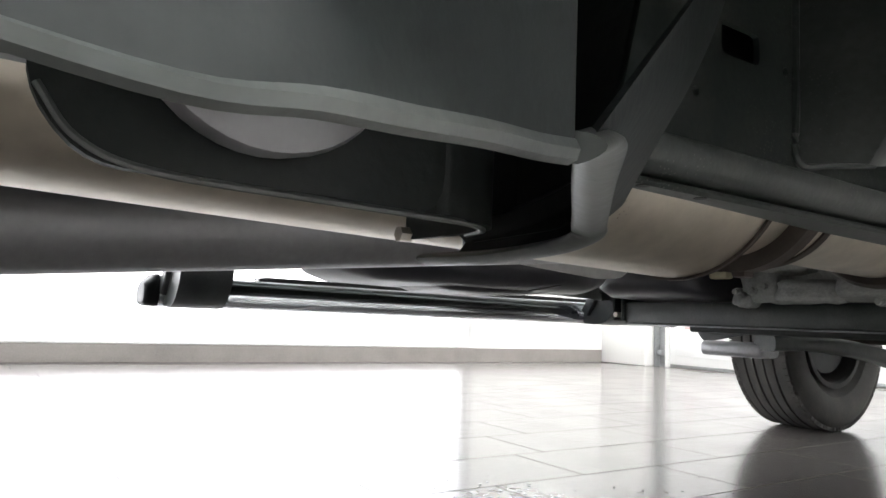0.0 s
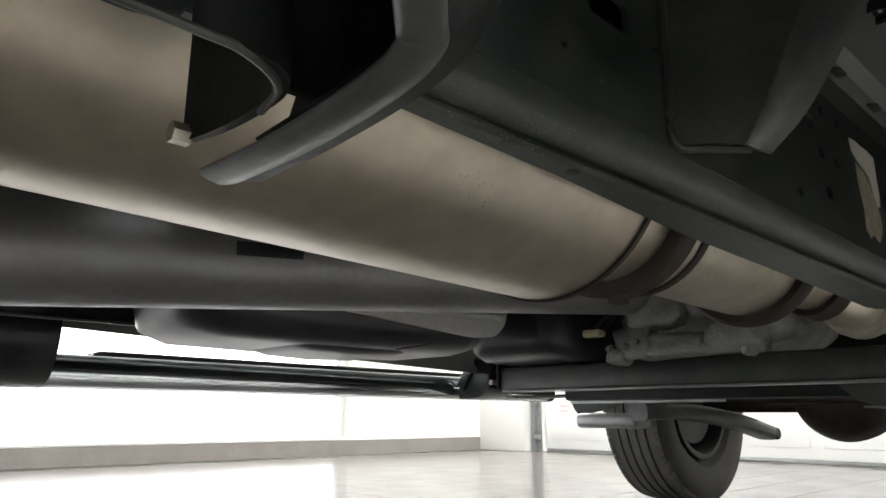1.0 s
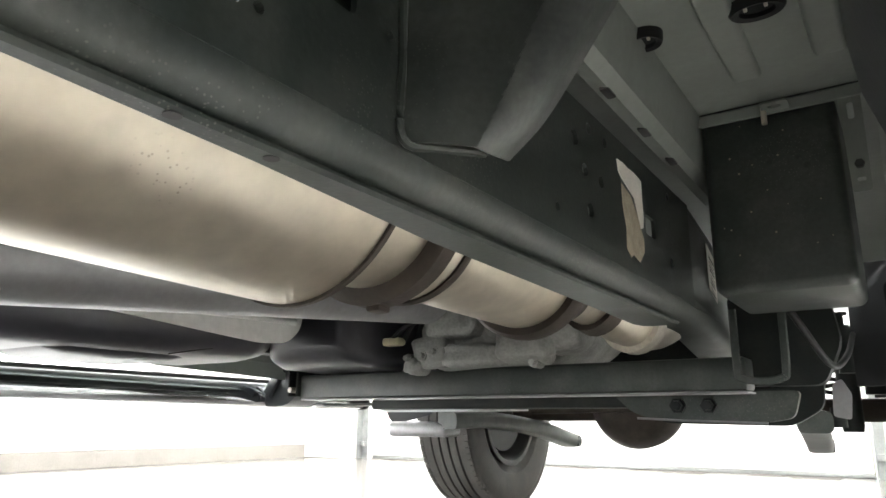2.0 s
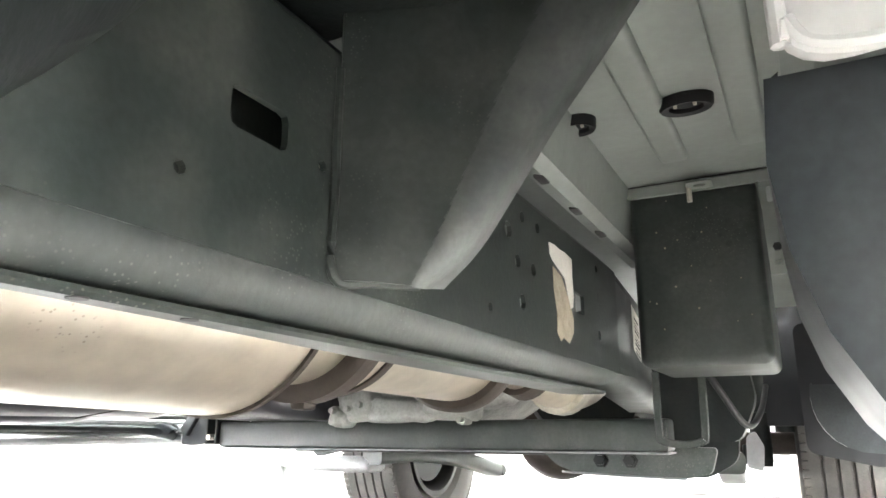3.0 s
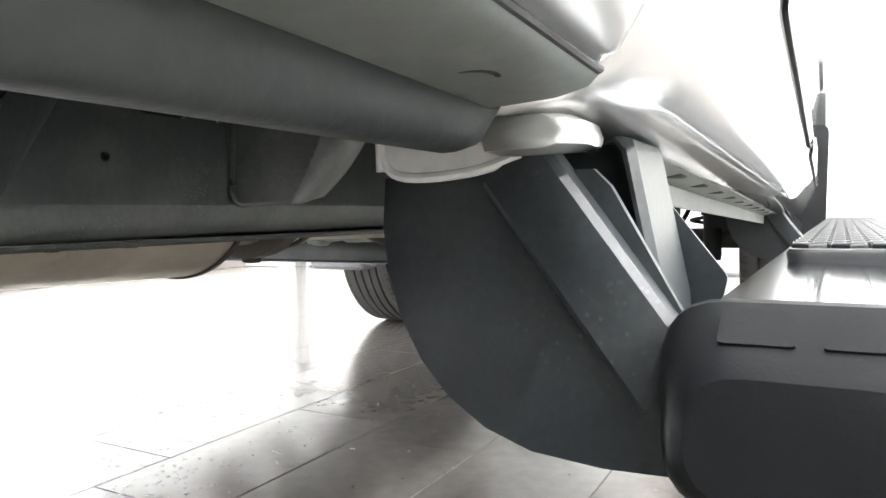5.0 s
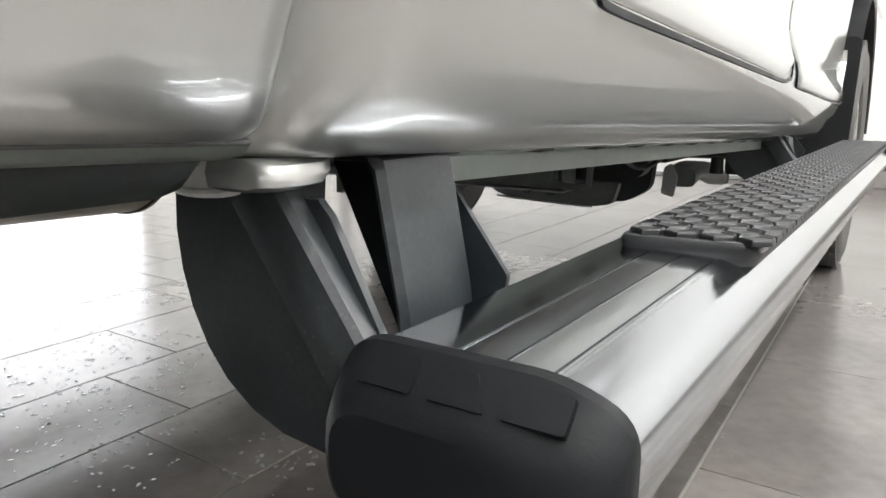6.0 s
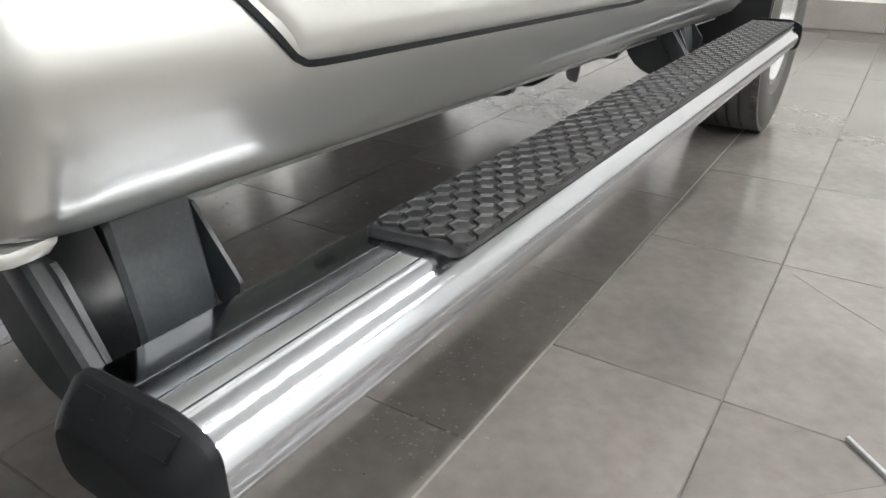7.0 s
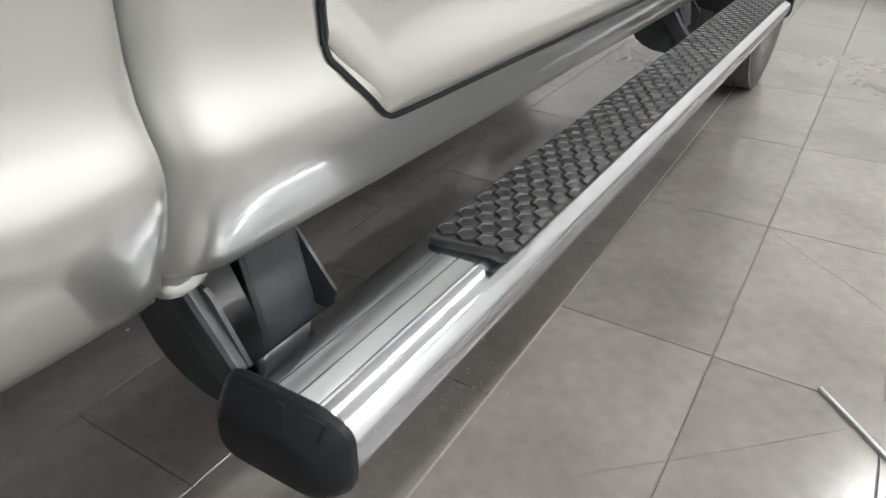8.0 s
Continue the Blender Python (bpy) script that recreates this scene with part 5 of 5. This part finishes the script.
STUD = {h: hexagon_mesh(h) for h in (-1, 0, 1)}
row, y = 0, PAD_Y0 + 0.022
while y < PAD_Y1 - 0.012:
    if row % 2 == 0:
        spots = [(PAD_X0 + 0.0147 + P * k, 0) for k in range(4)]
    else:
        spots = [(PAD_X0 + 0.0147 + P * (k + 0.5), 0) for k in range(3)] + [(PAD_X0 + 0.0147 - P * 0.5, 1), (PAD_X0 + 0.0147 + P * 3.5, -1)]
    for side, owner in ((1, pad_r), (-1, pad_l)):
        for x, h in spots:
            stud = new("hexagon", STUD[h * side])
            stud.parent = owner
            stud.location = (side * (x + lean(y)), y, 0.5056)
    row, y = row + 1, y + P * 0.866

# ---- small things on the floor ----
rng = random.Random(5)
bm = bmesh.new()
def drop(x, y, r):
    n = 9
    el, tw = rng.uniform(1, 2.2), rng.uniform(0, math.pi)
    rings = []
    jit = [rng.uniform(0.7, 1.25) for _ in range(n)]
    for z, f in ((0.0004, 1.0), (0.0009 + 0.06 * r, 0.93), (0.001 + 0.13 * r, 0.6), (0.001 + 0.15 * r, 0.15)):
        ring = []
        for k in range(n):
            a = 2 * math.pi * k / n
            u, v = r * f * el * jit[k] * math.cos(a), r * f * jit[k] * math.sin(a)
            ring.append(Vector((x + u * math.cos(tw) - v * math.sin(tw), y + u * math.sin(tw) + v * math.cos(tw), z)))
        rings.append(ring)
    loft(bm, rings)


for cx, cy, spread, count in ((0.05, 0.62, 0.09, 120), (-0.2, 0.85, 0.13, 170), (-0.42, 0.95, 0.10, 90), (0.35, 0.75, 0.05, 50), (0.52, 0.62, 0.045, 110), (-0.35, 0.62, 0.10, 90), (-0.1, 1.3, 0.2, 50), (0.2, 1.75, 0.2, 40)):
    for k in range(count):
        drop(rng.gauss(cx, spread), rng.gauss(cy, spread), abs(rng.gauss(0.0017, 0.0012)) + 0.0007)
tagged(link("water_drops", bm, WATER), "scattered water droplets on the grey tiles", "water", kind="stuff")
bm = bmesh.new()
for k in range(26):
    x, y, r = rng.uniform(-0.5, 0.9), rng.uniform(0.3, 1.5), rng.uniform(0.0015, 0.004)
    lathe(bm, [(0.0, r * 0.3), (0.0008, r), (0.0022, r * 0.7), (0.003, r * 0.2)], (x, y, 0.0), "z", 7)
tagged(link("grit", bm, INK), "dark crumbs of dirt on the tiles", "dirt", kind="stuff")
mat_thing = thing("floor_plate", "thin pale metal threshold plate lying on the tiles", "plate", at=(1.70, 1.10, 0.0))
part("sheet", slab([(-0.222, 0.032), (-0.10, -0.10), (0.5, -0.4), (0.5, 0.3), (0.1, 0.1)], lambda u, v, d: (u, v, 0.002 + d), 0.004), TILE, mat_thing)
part("edge_strip", sweep(bmesh.new(), [(-0.224, 0.034, 0.004), (-0.16, -0.034, 0.004), (-0.10, -0.10, 0.004), (0.05, -0.18, 0.004)], rounded([(-0.004, -0.004), (0.004, -0.004), (0.004, 0.004), (-0.004, 0.004)], 0.001, 1)), GALV, mat_thing, "dull metal edge strip")

bm = bmesh.new()
for cx, cy, spread, count in ((0.88, 0.78, 0.05, 90), (0.80, 1.0, 0.06, 60), (0.9, 1.25, 0.05, 40), (0.72, 0.7, 0.06, 40)):
    for k in range(count):
        x, y, r = rng.gauss(cx, spread), rng.gauss(cy, spread), rng.uniform(0.001, 0.006)
        a0, st = rng.uniform(0, 6), rng.uniform(0.4, 1)
        ring_pts = [(x + r * rng.uniform(0.4, 1) * math.cos(a0 + q * 1.047), y + r * st * rng.uniform(0.4, 1) * math.sin(a0 + q * 1.047)) for q in range(6)]
        lo = [bm.verts.new((u, v, 0.0003)) for u, v in ring_pts]
        bm.faces.new(lo)
tagged(link("dried_marks", bm, DRIED), "pale dried water marks on the tiles", "stain", kind="stuff")
bm = bmesh.new()
for pts in (((1.30, 1.72), (1.40, 1.63), (1.52, 1.53), (1.60, 1.44)), ((1.10, 0.64), (1.20, 0.74), (1.30, 0.83), (1.42, 0.945), (1.54, 1.06))):
    sweep(bm, [(x, y, 0.0002) for x, y in pts], [(-0.0009, 0), (0.0009, 0), (0.0009, 0.0004), (-0.0009, 0.0004)])
tagged(link("hairline_scratches", bm, GROUT), "fine dark hairline scratches across the tiles", "scratch", kind="stuff")

# pale grout in the joint beside the step
PALE_GROUT = material("pale_grout", (0.215, 0.20, 0.186), 0.8, 0.0, spots=0.4, scale=12, fine=150, bump=0.1)
part("joint_strip", boxed(0.9515, 0.9565, 0.2, 4.6, -0.002, 0.0004), PALE_GROUT, FLOOR, "pale grout joint")

# ---- floor tiles ----
TW, TL, GAP = 0.3025, 0.622, 0.0026
WIDE = 0.3265
EDGE = 0.954


def tile_mesh(w, l):
    bm = bmesh.new()
    e = 0.0012
    rings = []
    for z, i in ((-0.008, 0.0), (-e, 0.0), (0.0, e)):
        rings.append([Vector((a, b, z)) for a, b in ((-w / 2 + i, -l / 2 + i), (w / 2 - i, -l / 2 + i), (w / 2 - i, l / 2 - i), (-w / 2 + i, l / 2 - i))])
    loft(bm, rings)
    return bm


first_tile = link("tile", tile_mesh(TW - GAP, TL - GAP), TILE, FLOOR, sharp=20)
wide_tile = link("tile", tile_mesh(WIDE - GAP, TL - GAP), TILE, FLOOR, sharp=20)
# strips run along the truck: narrow ones on both sides of the wide strip beside the step
strips = [(EDGE + WIDE / 2, WIDE, 1.128)]
for k in range(13):
    strips.append((EDGE + WIDE + TW * (k + 0.5), TW, 1.128 + 0.311 * (k % 2)))
for k in range(19):
    strips.append((EDGE - TW * (k + 0.5), TW, 0.797 + (0.0, 0.187, -0.12)[k % 3]))
count, rest = 0, []
for x, width, off in strips:
    for j in range(-12, 14):
        y = off % TL + TL * (j + 0.5)
        if x < LEFT + 0.14 or x > RIGHT - 0.12 or y < BACK + 0.28 or y > FRONT - 0.25:
            continue
        if -2.7 < x < 2.0 and 0.0 < y < 5.4 and count < 300:
            t = new("tile", wide_tile.data if width == WIDE else first_tile.data)
            t.parent = FLOOR
            t.location = (x, y, 0)
            count += 1
        else:
            rest.append((x, y, width))
bpy.data.objects.remove(wide_tile)
bpy.data.objects.remove(first_tile)
verts, faces = [], []
l = (TL - GAP) / 2
for x, y, width in rest:
    b, w = len(verts), (width - GAP) / 2
    verts += [(x - w, y - l, 0), (x + w, y - l, 0), (x + w, y + l, 0), (x - w, y + l, 0), (x - w, y - l, -0.006), (x + w, y - l, -0.006), (x + w, y + l, -0.006), (x - w, y + l, -0.006)]
    faces += [(b, b + 1, b + 2, b + 3), (b, b + 4, b + 5, b + 1), (b + 1, b + 5, b + 6, b + 2), (b + 2, b + 6, b + 7, b + 3), (b + 3, b + 7, b + 4, b)]
me = bpy.data.meshes.new("outer_tiles")
me.from_pydata(verts, [], faces)
me.materials.append(TILE)
outer = new("outer_tiles", me)
outer.parent = FLOOR
tagged(outer, kind="stuff")
